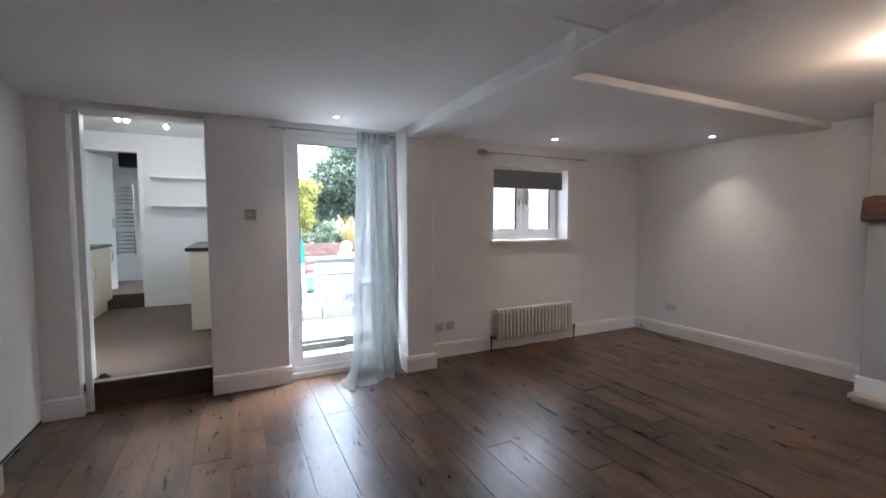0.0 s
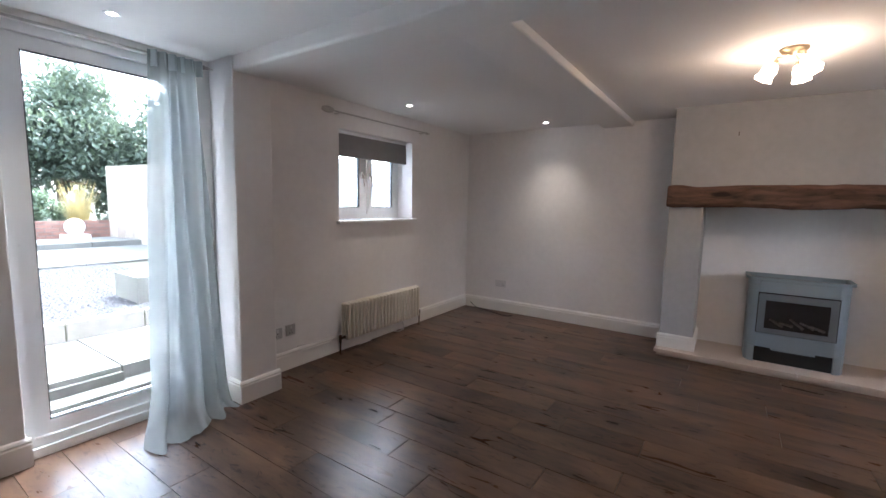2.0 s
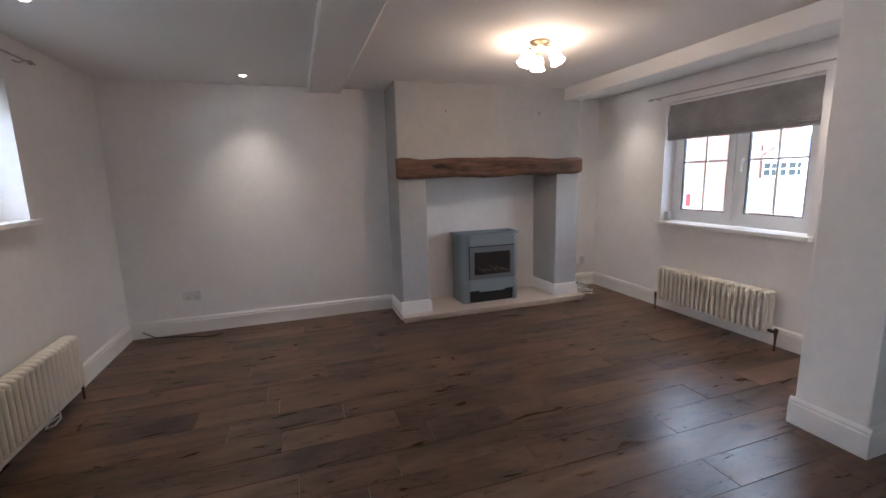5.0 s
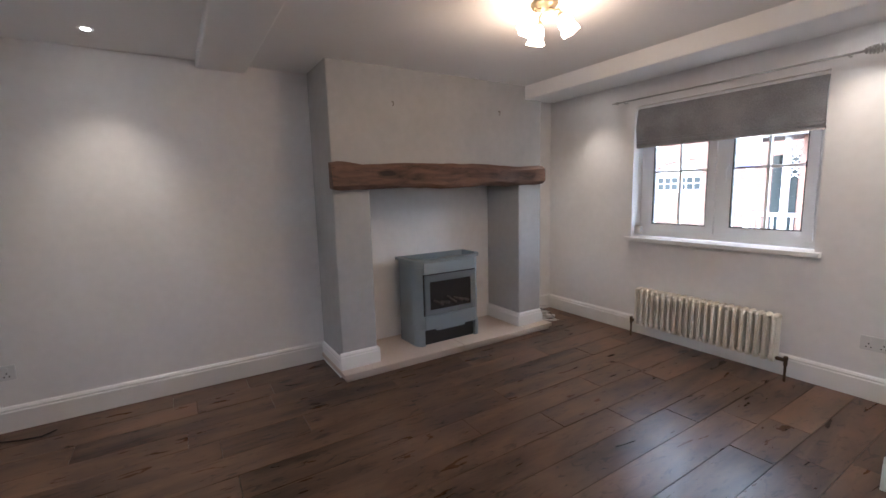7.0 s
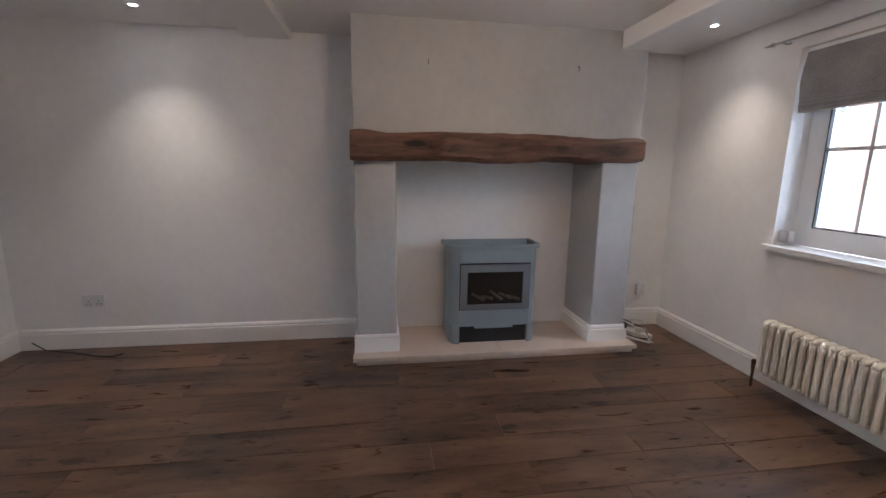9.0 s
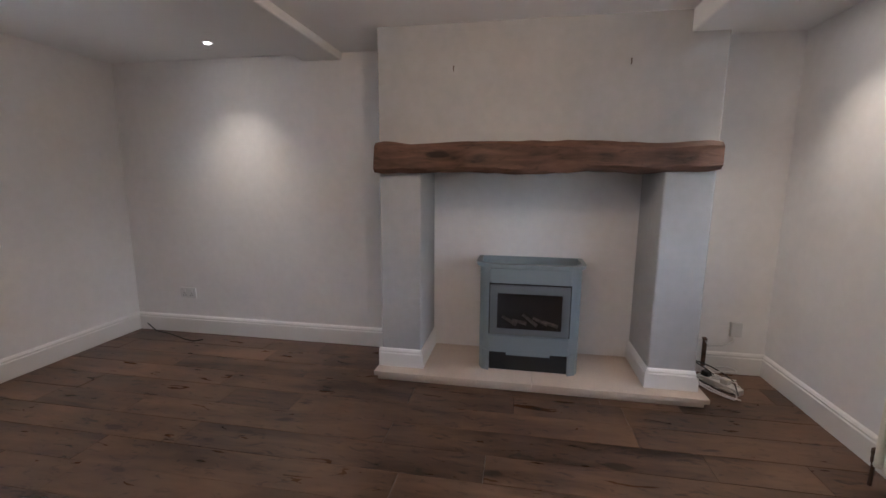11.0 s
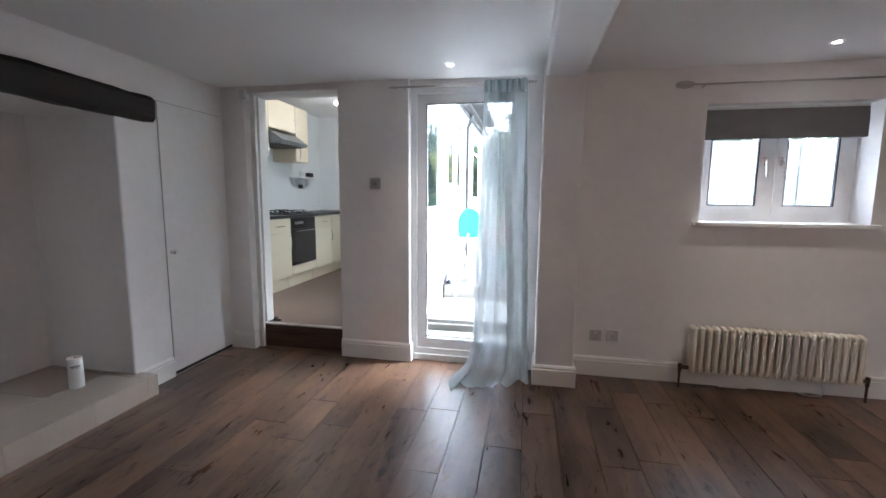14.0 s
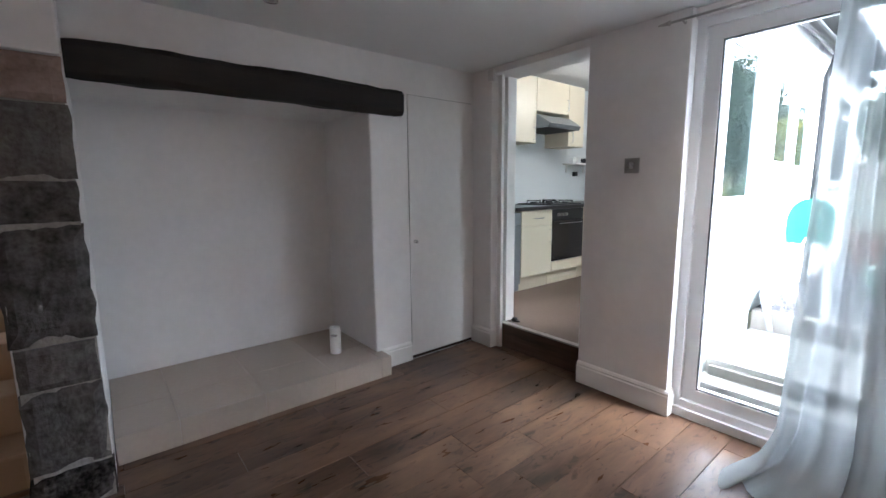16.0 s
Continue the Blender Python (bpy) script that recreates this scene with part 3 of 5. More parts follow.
def radiator(at, turn, n, label, h=0.305):
    """Column radiator: n sections of three tubes, valves and pipes down to the floor. Local x along the wall, y into the room."""
    rad = thing("column_radiator", at, label, "radiator", "radiators", turn)
    pitch = 1.05 / n
    bm = bmesh.new()
    for y in (0.0, 0.036, 0.072):
        tube(bm, [(0, y, 0.012 + (h - 0.01) * k / 10) for k in range(11)], 0.0152, 12)
    for z in (0.02, h - 0.005):
        pts = [(0, -0.008, z), (0, 0.01, z + (0.012 if z > 0.1 else -0.006)), (0, 0.036, z + (0.016 if z > 0.1 else -0.009)), (0, 0.062, z + (0.012 if z > 0.1 else -0.006)), (0, 0.08, z)]
        tube(bm, pts, 0.0165, 10)
    me = mesh_of("section", bm, M_RAD, True)
    for i in range(n):
        ob = new("section", me)
        ob.parent = rad
        ob.location = (pitch * (i + 0.5), 0, 0)
    for z in (0.022, h):
        bm = bmesh.new()
        rod(bm, (0.01, 0.036, z), (1.04, 0.036, z), 0.013, 10)
        part("header_pipe", bm, M_RAD, rad)
    for x, s in ((-0.015, -1), (1.065, 1)):
        bm = bmesh.new()
        rod(bm, (x - s * 0.03, 0.036, 0.022), (x + s * 0.03, 0.036, 0.022), 0.013, 10)
        lathe(bm, [(0.009, -0.02), (0.012, -0.012), (0.012, 0.02), (0.014, 0.024), (0.014, 0.045), (0.01, 0.05)], (x + s * 0.03, 0.036, 0.0), 14)
        v = part("valve", bm, M_BRONZE, rad, "bronze valve")
        bm = bmesh.new()
        rod(bm, (x + s * 0.03, 0.036, -0.018), (x + s * 0.03, 0.036, -at[2]), 0.008, 10)
        part("pipe", bm, M_BRONZE, v)
    for x in (0.1, 0.95):
        boxpart("bracket", (x, -0.03, 0.05, x + 0.03, 0.012, 0.25), M_RAD, rad)
    return rad


radiator((3.42, 4.345, 0.125), 180, 22, "cream column radiator with bronze valves under the small window")
radiator((2.405, -0.455, 0.125), 0, 22, "cream column radiator with bronze valves under the street window")

# ---- windows ----


def pane_frame(bm, x0, z0, x1, z1, w, y0, y1):
    for b in ((x0, y0, z0, x1, y1, z0 + w), (x0, y0, z1 - w, x1, y1, z1), (x0, y0, z0 + w, x0 + w, y1, z1 - w), (x1 - w, y0, z0 + w, x1, y1, z1 - w)):
        box(bm, *b)


def casement(win, x0, z0, x1, z1, y, side, bars=False, handle=None):
    """A sash with its glass; side: the way to the room along y."""
    bm = bmesh.new()
    pane_frame(bm, x0, z0, x1, z1, 0.062, y - 0.03, y + 0.03)
    s = part("sash", bm, M_UPVC, win)
    bm = bmesh.new()
    box(bm, x0 + 0.055, y - 0.006, z0 + 0.055, x1 - 0.055, y + 0.006, z1 - 0.055)
    g = part("pane", bm, M_GLASS, s)
    g.visible_shadow = False
    bm = bmesh.new()
    pane_frame(bm, x0 + 0.06, z0 + 0.06, x1 - 0.06, z1 - 0.06, 0.008, y + side * 0.008, y + side * 0.03)
    part("gasket", bm, M_BLACK, s)
    if bars:
        xm, zm = (x0 + x1) / 2, (z0 + z1) / 2
        for b in ((xm - 0.009, y - 0.012, z0 + 0.06, xm + 0.009, y + 0.012, z1 - 0.06), (x0 + 0.06, y - 0.0125, zm - 0.009, x1 - 0.06, y + 0.0125, zm + 0.009)):
            boxpart("glazing_bar", b, M_UPVC, s)
    if handle:
        hx, hz, lean = handle
        bm = bmesh.new()
        box(bm, hx - 0.012, y + side * 0.03, hz - 0.03, hx + 0.012, y + side * 0.042, hz + 0.03, 0.003)
        tube(bm, [(hx, y + side * 0.042, hz), (hx, y + side * 0.06, hz), (hx + lean * 0.3, y + side * 0.062, hz - 0.03), (hx + lean, y + side * 0.06, hz - 0.11)], 0.008, 8)
        part("handle", bm, M_CHROME if bars is False else M_UPVC, s, "window handle")


wn1 = tagged(new("window_1"), "small white casement window with two sashes", "window", kind="structure")
bm = bmesh.new()
pane_frame(bm, 2.405, 1.175, 3.43, 1.965, 0.05, 4.6, 4.67)
box(bm, 2.892, 4.6, 1.225, 2.942, 4.67, 1.915)
part("window_frame", bm, M_UPVC, wn1)
casement(wn1, 2.455, 1.225, 2.892, 1.915, 4.615, -1, False, (2.866, 1.6, 0.01))
casement(wn1, 2.942, 1.225, 3.38, 1.915, 4.615, -1, False, (2.968, 1.6, 0.02))
boxpart("window_sill", (2.37, 4.355, 1.145, 3.465, 4.6, 1.173), M_TRIM, wn1, "white painted sill", 0.004)
wn2 = tagged(new("window_2"), "white casement window with glazing bars", "window", kind="structure")
bm = bmesh.new()
pane_frame(bm, 2.3, 0.875, 3.615, 2.01, 0.055, -0.75, -0.68)
box(bm, 2.93, -0.75, 0.93, 2.985, -0.68, 1.955)
part("window_frame", bm, M_UPVC, wn2)
casement(wn2, 2.355, 0.93, 2.93, 1.955, -0.695, 1, True, (2.90, 1.45, 0.0))
casement(wn2, 2.985, 0.93, 3.56, 1.955, -0.695, 1, True)
boxpart("window_sill", (2.262, -0.68, 0.842, 3.652, -0.49, 0.874), M_TRIM, wn2, "white painted sill", 0.004)


def roman_blind(name, x0, x1, z0, z1, y, side, material, label, folds):
    b = thing(name, ((x0 + x1) / 2, y, z1), label, "blind")
    h, w = z1 - z0, (x1 - x0) / 2
    bm = bmesh.new()
    n, m2 = 22, 18
    grid = []
    for i in range(n + 1):
        v = i / n
        row = []
        for k in range(m2 + 1):
            u = -1 + 2 * k / m2
            bulge = 0.012 + 0.02 * folds * (0.5 - 0.5 * math.cos(v * math.pi * 2)) + 0.01 * v + 0.006 * v * noise.noise((u * 3, v * 4, x0))
            row.append(bm.verts.new((u * w, side * bulge, -h * v)))
        grid.append(row)
    for a, c in zip(grid, grid[1:]):
        for k in range(m2):
            bm.faces.new((a[k], a[k + 1], c[k + 1], c[k]))
    rim = [grid[0][k] for k in range(m2 + 1)], [grid[n][k] for k in range(m2 + 1)]
    back = [[bm.verts.new((v.co.x, -side * 0.012, v.co.z)) for v in r] for r in rim]
    for a, c in zip(rim, back):
        for k in range(m2):
            bm.faces.new((a[k], a[k + 1], c[k + 1], c[k]))
    part("cloth", bm, material, b, smooth=True)
    boxpart("bottom_bar", (-w, -0.012 if side > 0 else -0.026, -h - 0.012, w, 0.026 if side > 0 else 0.012, -h + 0.004), material, b, bevel=0.004)
    if folds > 0.5:
        for k in range(2):
            boxpart("fold", (-w + 0.003, 0.004, -h + 0.012 + 0.02 * k, w - 0.003, 0.034 - 0.005 * k, -h + 0.028 + 0.02 * k), material, b, bevel=0.005)
        boxpart("pale_edge", (-w, -0.01, -h - 0.018, w, 0.022, -h - 0.0125), M_STEEL, b, "pale bottom edge")
    boxpart("head_rail", (-w, -0.014, -0.02, w, 0.014, 0.0), M_UPVC, b)
    bm = bmesh.new()
    tube(bm, [(w - 0.015, -side * 0.013, -0.02), (w - 0.015, -side * 0.013, -h - 0.25)], 0.0018, 6)
    part("cord", bm, M_UPVC, b)
    return b


roman_blind("roman_blind", 2.417, 3.385, 1.755, 1.96, 4.47, -1, M_BLINDN, "grey cloth blind half lowered in the small window", 0.2)
roman_blind("roman_blind", 2.31, 3.605, 1.672, 2.007, -0.585, 1, M_BLIND, "grey velvet roman blind drawn up in the street window", 0.9)
bm = bmesh.new()
for k in range(3):
    x, a = 2.47 + 0.02 * k, 0.0015 + 0.0016 * k
    box(bm, x, 4.40 + 0.01 * k, 1.1735 + a, x + 0.2, 4.5 + 0.008 * k, 1.1747 + a)
solid("leaflets", bm, mat("printed leaflet paper", (0.35, 0.36, 0.38), 0.6, vary=0.6, scale=30, bump=0.0), "few printed leaflets lying on the small sill", "leaflet")
bm = bmesh.new()
box(bm, 3.555, -0.625, 0.9, 3.61, -0.58, 0.965, 0.004)
box(bm, 3.567, -0.58, 0.915, 3.598, -0.574, 0.95, 0.002)
solid("blind_control", bm, M_PLASTIC, "small white plastic box on the window reveal", "control")


def curtain_rod(at, length, side, label, turn=0, ends=(True, True)):
    """Thin metal rod with coiled finials and brackets; local x along it, y from the wall."""
    r = thing("curtain_rod", at, label, "curtain rod", "curtain rods", turn)
    bm = bmesh.new()
    rod(bm, (0, 0, 0), (length, 0, 0), 0.0065, 10)
    part("pole", bm, M_STEEL, r, smooth=True)
    for x, s, big in ((0, -1, ends[0]), (length, 1, ends[1])):
        bm = bmesh.new()
        if big:
            for q in range(7):
                xx = x + s * (0.012 + 0.016 * q)
                rr = 0.012 + 0.012 * math.sin(math.pi * (q + 0.5) / 7)
                tube(bm, [(xx + s * 0.004 * k / 8, rr * math.cos(k * math.pi / 4), rr * math.sin(k * math.pi / 4)) for k in range(9)], 0.0045, 6)
            rod(bm, (x, 0, 0), (x + s * 0.12, 0, 0), 0.006, 8)
        else:
            for rr, d in ((0.014, 0.01), (0.01, 0.03), (0.006, 0.05)):
                rod(bm, (x + s * (d - 0.008), 0, 0), (x + s * (d + 0.01), 0, 0), rr, 10, rr * 0.6)
        part("finial", bm, M_STEEL, r, "coiled metal finial")
    for x in (0.06, length - 0.06):
        bm = bmesh.new()
        tube(bm, [(x, 0, -0.006), (x, -0.03, -0.012), (x, -side, -0.004)], 0.005, 8)
        part("bracket", bm, M_STEEL, r)
    return r


curtain_rod((3.6, 4.345, 2.09), 1.3, 0.055, "thin metal curtain rod above the small window, bare", 180, (False, True))
curtain_rod((2.15, -0.485, 2.06), 1.6, 0.055, "thin metal curtain rod above the street window, bare", 0, (True, False))
curtain_rod((1.21, 4.27, 2.135), 0.96, 0.04, "thin metal curtain rod above the garden door", 180, (False, False))

# ---- garden door ----
gd = tagged(new("door_1"), "white framed fully glazed garden door, closed", "door", kind="structure")
bm = bmesh.new()
box(bm, 0.32, 4.41, 0.0, 1.215, 4.53, 0.05)
pane_frame(bm, 0.32, 0.05, 1.215, 2.165, 0.045, 4.43, 4.53)
part("door_frame", bm, M_UPVC, gd)
bm = bmesh.new()
pane_frame(bm, 0.365, 0.095, 1.17, 2.12, 0.07, 4.455, 4.515)
leaf = part("door_leaf", bm, M_UPVC, gd)
bm = bmesh.new()
box(bm, 0.43, 4.48, 0.16, 1.105, 4.492, 2.055)
g = part("pane", bm, M_GLASS, leaf)
g.visible_shadow = False
bm = bmesh.new()
pane_frame(bm, 0.435, 0.165, 1.1, 2.05, 0.006, 4.46, 4.48)
part("gasket", bm, M_BLACK, leaf)

# ---- curtain: a gathered sheer, pooling on the floor ----
cur = thing("curtain", (1.02, 4.25, 0.0), "pale aqua sheer curtain gathered beside the door, pooling on the floor", "curtain")


def curtain_sheet(nu=110, nv=60):
    bm = bmesh.new()
    grid = []
    for j in range(nv + 1):
        v = j / nv
        z = 2.15 * (1 - v)
        row = []
        for i in range(nu + 1):
            u = i / nu
            fl = v ** 1.7
            xl, xr = -0.115 - 0.05 * v - 0.02 * fl, 0.185 + 0.05 * v + 0.02 * fl
            x = xl + (xr - xl) * u
            amp = 0.012 + 0.04 * min(1, v * 2) * (0.75 + 0.5 * math.sin(u * 7 + 1))
            ph = 2 * math.pi * (3.6 * u + 0.8 * noise.noise((u * 2.6, v * 0.9, 4)) + 0.15 * noise.noise((u * 7, v * 2, 9)) + 0.12 * v)
            y = amp * math.sin(ph) + 0.014 * noise.noise((u * 9, v * 3, 1)) - 0.02 * v - 0.05 * v * u + 0.12 * max(0.0, (u - 0.78) / 0.22) ** 1.5
            x += 0.012 * math.cos(ph * 1.0) * v
            if v > 0.9:
                k = (v - 0.9) / 0.1
                z = 0.215 * (1 - k) ** 4 + 0.008 + 0.03 * math.sin(math.pi * k) * (0.5 + 0.5 * math.sin(u * 17)) + 0.022 * abs(noise.noise((u * 11, k * 2, 7))) * (1 - 0.3 * k)
                sweep = 0.15 + 0.06 * math.sin(u * 5 + 0.5) + 0.03 * noise.noise((u * 8, 3.0, 1.0))
                y -= k ** 1.3 * sweep * 1.25
                x -= 0.14 * k * (1 - u) ** 1.2
            row.append(bm.verts.new((x, y, z)))
        grid.append(row)
    for a, b in zip(grid, grid[1:]):
        for i in range(nu):
            bm.faces.new((a[i], a[i + 1], b[i + 1], b[i]))
    return bm


part("cloth", curtain_sheet(), M_CURTAIN, cur, smooth=True)
bm = bmesh.new()
grid = []
for j in range(4):
    row = []
    for i in range(67):
        u = i / 66
        ph = 2 * math.pi * 6.2 * u
        row.append(bm.verts.new((-0.117 + 0.3 * u, 0.015 * math.sin(ph) - 0.004, 2.155 - 0.03 * j)))
    grid.append(row)
for a, b in zip(grid, grid[1:]):
    for i in range(66):
        bm.faces.new((a[i], a[i + 1], b[i + 1], b[i]))
part("heading_tape", bm, sheer("aqua heading tape", (0.5, 0.57, 0.59), 0.05), cur, "denser gathered heading", True)

# ---- ceiling light and downlights ----
cl = thing("ceiling_light", (2.86, 1.335, CEIL), "gilt ceiling light with three lit frosted tulip shades", "lamp")
bm = bmesh.new()
lathe(bm, [(0.0655, 0.0), (0.066, -0.006), (0.058, -0.018), (0.03, -0.026), (0.012, -0.034)], n=24)
part("ceiling_rose", bm, M_BRASS, cl, smooth=True)
for k in range(3):
    a = radians(95 + 120 * k)
    dx, dy = math.cos(a), math.sin(a)
    bm = bmesh.new()
    tube(bm, [(0.02 * dx, 0.02 * dy, -0.026), (0.05 * dx, 0.05 * dy, -0.04), (0.07 * dx, 0.07 * dy, -0.038), (0.08 * dx, 0.08 * dy, -0.055)], 0.005, 8)
    lathe(bm, [(0.004, 0.012), (0.016, 0.006), (0.018, -0.012)], (0.08 * dx, 0.08 * dy, -0.062), 12)
    arm = part("arm", bm, M_BRASS, cl)
    bm = bmesh.new()
    n = 18
    prof = [(0.012, -0.005), (0.03, -0.018), (0.038, -0.045), (0.036, -0.07), (0.046, -0.1)]
    rings = []
    for q, (r, z) in enumerate(prof):
        rings.append([bm.verts.new((r * (1 + (0.1 * math.cos(6 * i * 2 * math.pi / n) if q == 4 else 0)) * math.cos(2 * math.pi * i / n), r * (1 + (0.1 * math.cos(6 * i * 2 * math.pi / n) if q == 4 else 0)) * math.sin(2 * math.pi * i / n), z)) for i in range(n)])
    for r0, r1 in zip(rings, rings[1:]):
        for i in range(n):
            bm.faces.new((r0[i], r0[(i + 1) % n], r1[(i + 1) % n], r1[i]))
    bm.faces.new(rings[0][::-1])
    sh = part("shade", bm, M_SHADE, cl, "lit frosted glass tulip shade", True)
    sh.matrix_local = Matrix.Translation((0.08 * dx, 0.08 * dy, -0.062)) @ Matrix.Rotation(radians(28), 4, Vector((-dy, dx, 0)).normalized() * -1)
    lamp = new("bulb_light", bpy.data.lights.new("bulb_light", "POINT"))
    lamp.data.energy, lamp.data.color, lamp.data.shadow_soft_size = 0.13, (1.0, 0.64, 0.40), 0.05
    lamp.location = (2.86 + 0.17 * dx, 1.335 + 0.17 * dy, CEIL - 0.23)


def downlight(x, y, lit=True, z=CEIL):
    d = thing("downlight", (x, y, z), "round white recessed ceiling downlight, lit" if lit else "round chrome recessed ceiling downlight, unlit", "downlight", "ceiling downlights")
    bm = bmesh.new()
    lathe(bm, [(0.036, 0.0), (0.035, -0.003), (0.028, -0.004), (0.021, -0.002), (0.02, 0.004)], n=24)
    part("rim", bm, M_UPVC if lit else M_CHROME, d, smooth=True)
    bm = bmesh.new()
    lathe(bm, [(0.0195, -0.0025), (0.013, -0.0045), (0.004, -0.005)], n=20)
    part("lens", bm, M_SPOT if lit else M_STEEL, d, smooth=True)
    if lit:
        s = new("downlight_beam", bpy.data.lights.new("downlight_beam", "SPOT"))
        s.data.energy, s.data.color, s.data.spot_size, s.data.spot_blend, s.data.shadow_soft_size = 1.5, (1.0, 0.8, 0.6), radians(95), 1.0, 0.05
        s.matrix_world = look((x, y, z - 0.012), (x + 0.05 * (x > 4), y, 0))


for x, y, lit in ((2.91, 4.03, True), (4.25, 3.25, True), (0.69, 4.07, True), (-0.92, 2.67, False), (3.95, -0.24, True), (2.1, -0.33, True)):
    downlight(x, y, lit)

# ---- switches, sockets, cables ----


def socket_plate(at, turn, w, h, label, name="socket", material=None, rockers=2, holes=True):
    """A wall plate; local y points out of the wall."""
    material = material or M_PLASTIC
    p = thing(name, at, label, name.replace("_", " "), "", turn)
    boxpart("plate", (-w / 2, 0.0, -h / 2, w / 2, 0.009, h / 2), material, p, bevel=0.003)
    for i in range(rockers):
        x = (i - (rockers - 1) / 2) * w / 2.2
        boxpart("rocker", (x - 0.008, 0.009, h * 0.12, x + 0.008, 0.013, h * 0.36) if holes else (x - 0.014, 0.009, -0.018, x + 0.014, 0.0125, 0.018), M_PLASTIC if holes else M_CHROME, p)
        if holes:
            bm = bmesh.new()
            for hx, hz in ((0, -0.002), (-0.011, -0.022), (0.011, -0.022)):
                box(bm, x + hx - 0.003, 0.009, hz - 0.004, x + hx + 0.003, 0.0096, hz + 0.004)
            part("pin_holes", bm, M_BLACK, p)
    return p


socket_plate((4.6, 3.885, 0.35), 90, 0.146, 0.086, "white double wall socket above the skirting")
socket_plate((1.965, -0.54, 0.35), 0, 0.146, 0.086, "white double wall socket beside the street window")
socket_plate((1.76, 4.4, 0.31), 180, 0.086, 0.086, "pale steel aerial socket plate above the skirting", "socket", M_PALESTEEL, 1)
socket_plate((1.88, 4.4, 0.315), 180, 0.086, 0.086, "pale steel single socket plate above the skirting", "socket", M_PALESTEEL, 1)
socket_plate((0.045, 4.36, 1.435), 180, 0.087, 0.087, "brushed steel light switch plate", "light_switch", M_STEEL, 1, False)
bm = bmesh.new()
box(bm, -1.11, 4.335, 2.115, -1.055, 4.36, 2.195, 0.004)
lathe(bm, [(0.016, 0.0), (0.014, 0.006), (0.004, 0.008)], (0, 0, 0), 14)
for v in bm.verts:
    if v.co.x > -0.5:
        v.co = Vector((-1.082 + v.co.x, 4.335 - v.co.z, 2.155 + v.co.y))
solid("door_sensor", bm, M_PLASTIC, "small white sensor box at the top of the doorway", "sensor")
bm = bmesh.new()
box(bm, 4.57, -0.375, 0.27, 4.6, -0.305, 0.37, 0.006)
solid("cable_box", bm, M_PLASTIC, "white plastic cable outlet box low on the wall", "cable box")
boxes("wall_niche_panel", [(4.575, -0.14, 0.02, 4.599, 0.04, 0.24)], M_PLASTIC, "white access panel low on the wall", "panel", 0.003)
bm = bmesh.new()
box(bm, 4.565, -0.165, 0.05, 4.6, -0.142, 0.25, 0.003)
solid("wooden_batten", bm, M_MANTEL, "short red-brown batten standing by the wall", "batten")
ex = thing("extension_lead", (4.38, -0.17, 0.0), "white extension block with tangled white cable on the floor", "extension lead", turn=35)
boxpart("block", (-0.15, -0.028, 0.0, 0.12, 0.028, 0.036), M_PLASTIC, ex, bevel=0.005)
for x in (-0.05, 0.075):
    boxpart("plug", (x - 0.024, -0.024, 0.036, x + 0.024, 0.024, 0.07), M_PLASTIC if x < 0 else M_BLACK, ex, bevel=0.006)
for q in range(3):
    bm = bmesh.new()
    pts = [(0.1 * math.cos(a * 0.7 + q) + 0.03 * q, 0.09 * math.sin(a * 0.9 + q * 1.3), 0.012 + 0.05 * (0.5 + 0.5 * math.sin(a * 0.5 + q)) * (q > 0)) for a in [i * 0.45 for i in range(17)]]
    tube(bm, pts, 0.004, 6)
    part("cable", bm, M_PLASTIC, ex, smooth=True)
bm = bmesh.new()
tube(bm, [(4.57, -0.33, 0.272), (4.56, -0.325, 0.24), (4.55, -0.25, 0.21), (4.56, -0.17, 0.2), (4.57, -0.15, 0.24)], 0.004, 6)
solid("wall_cable", bm, M_PLASTIC, "white cable hanging from the outlet box", "cable", smooth=True)
for q in range(4):
    rgc = random.Random(40 + q)
    pts, px, py = [], 4.50 - 0.05 * q, -0.22 + 0.03 * q
    for i in range(22):
        a = i * 0.52 + q * 1.7
        lift = 0.09 * max(0.0, math.sin(a * 0.45 + q)) * (q < 3)
        pts.append((px + (0.1 + 0.02 * q) * math.cos(a) * rgc.uniform(0.85, 1.1) - 0.03, py + 0.085 * math.sin(a * 1.07) * rgc.uniform(0.85, 1.1), 0.008 + 0.004 * q + lift))
    bm = bmesh.new()
    tube(bm, [p for p in pts if p[0] < 4.575 and p[1] < 0.03], 0.0042, 6)
    solid("loose_cable", bm, M_PLASTIC if q != 2 else M_BLACK, "tangled white cable heaped beside the hearth" if q != 2 else "black cable tangled among white ones by the hearth", "cable", "tangled cables", smooth=True)
bm = bmesh.new()
tube(bm, [(1.93, 4.378, 0.17), (2.05, 4.372, 0.165), (2.15, 4.374, 0.155), (2.25, 4.376, 0.153)], 0.0035, 6)
solid("aerial_cable", bm, M_PLASTIC, "thin white cable along the skirting top", "cable", smooth=True)
bm = bmesh.new()
tube(bm, [(3.24, 4.372, 0.1), (3.25, 4.345, 0.04), (3.22, 4.33, 0.008), (3.14, 4.325, 0.007), (3.1, 4.35, 0.01), (3.16, 4.365, 0.014), (3.24, 4.35, 0.012)], 0.005, 8)
solid("radiator_cable", bm, M_PLASTIC, "loop of white cable under the radiator", "cable", smooth=True)
bm = bmesh.new()
tube(bm, [(4.572, 4.3, 0.06), (4.55, 4.2, 0.006), (4.5, 4.0, 0.005), (4.42, 3.8, 0.005), (4.4, 3.7, 0.006), (4.43, 3.64, 0.012)], 0.0045, 6)
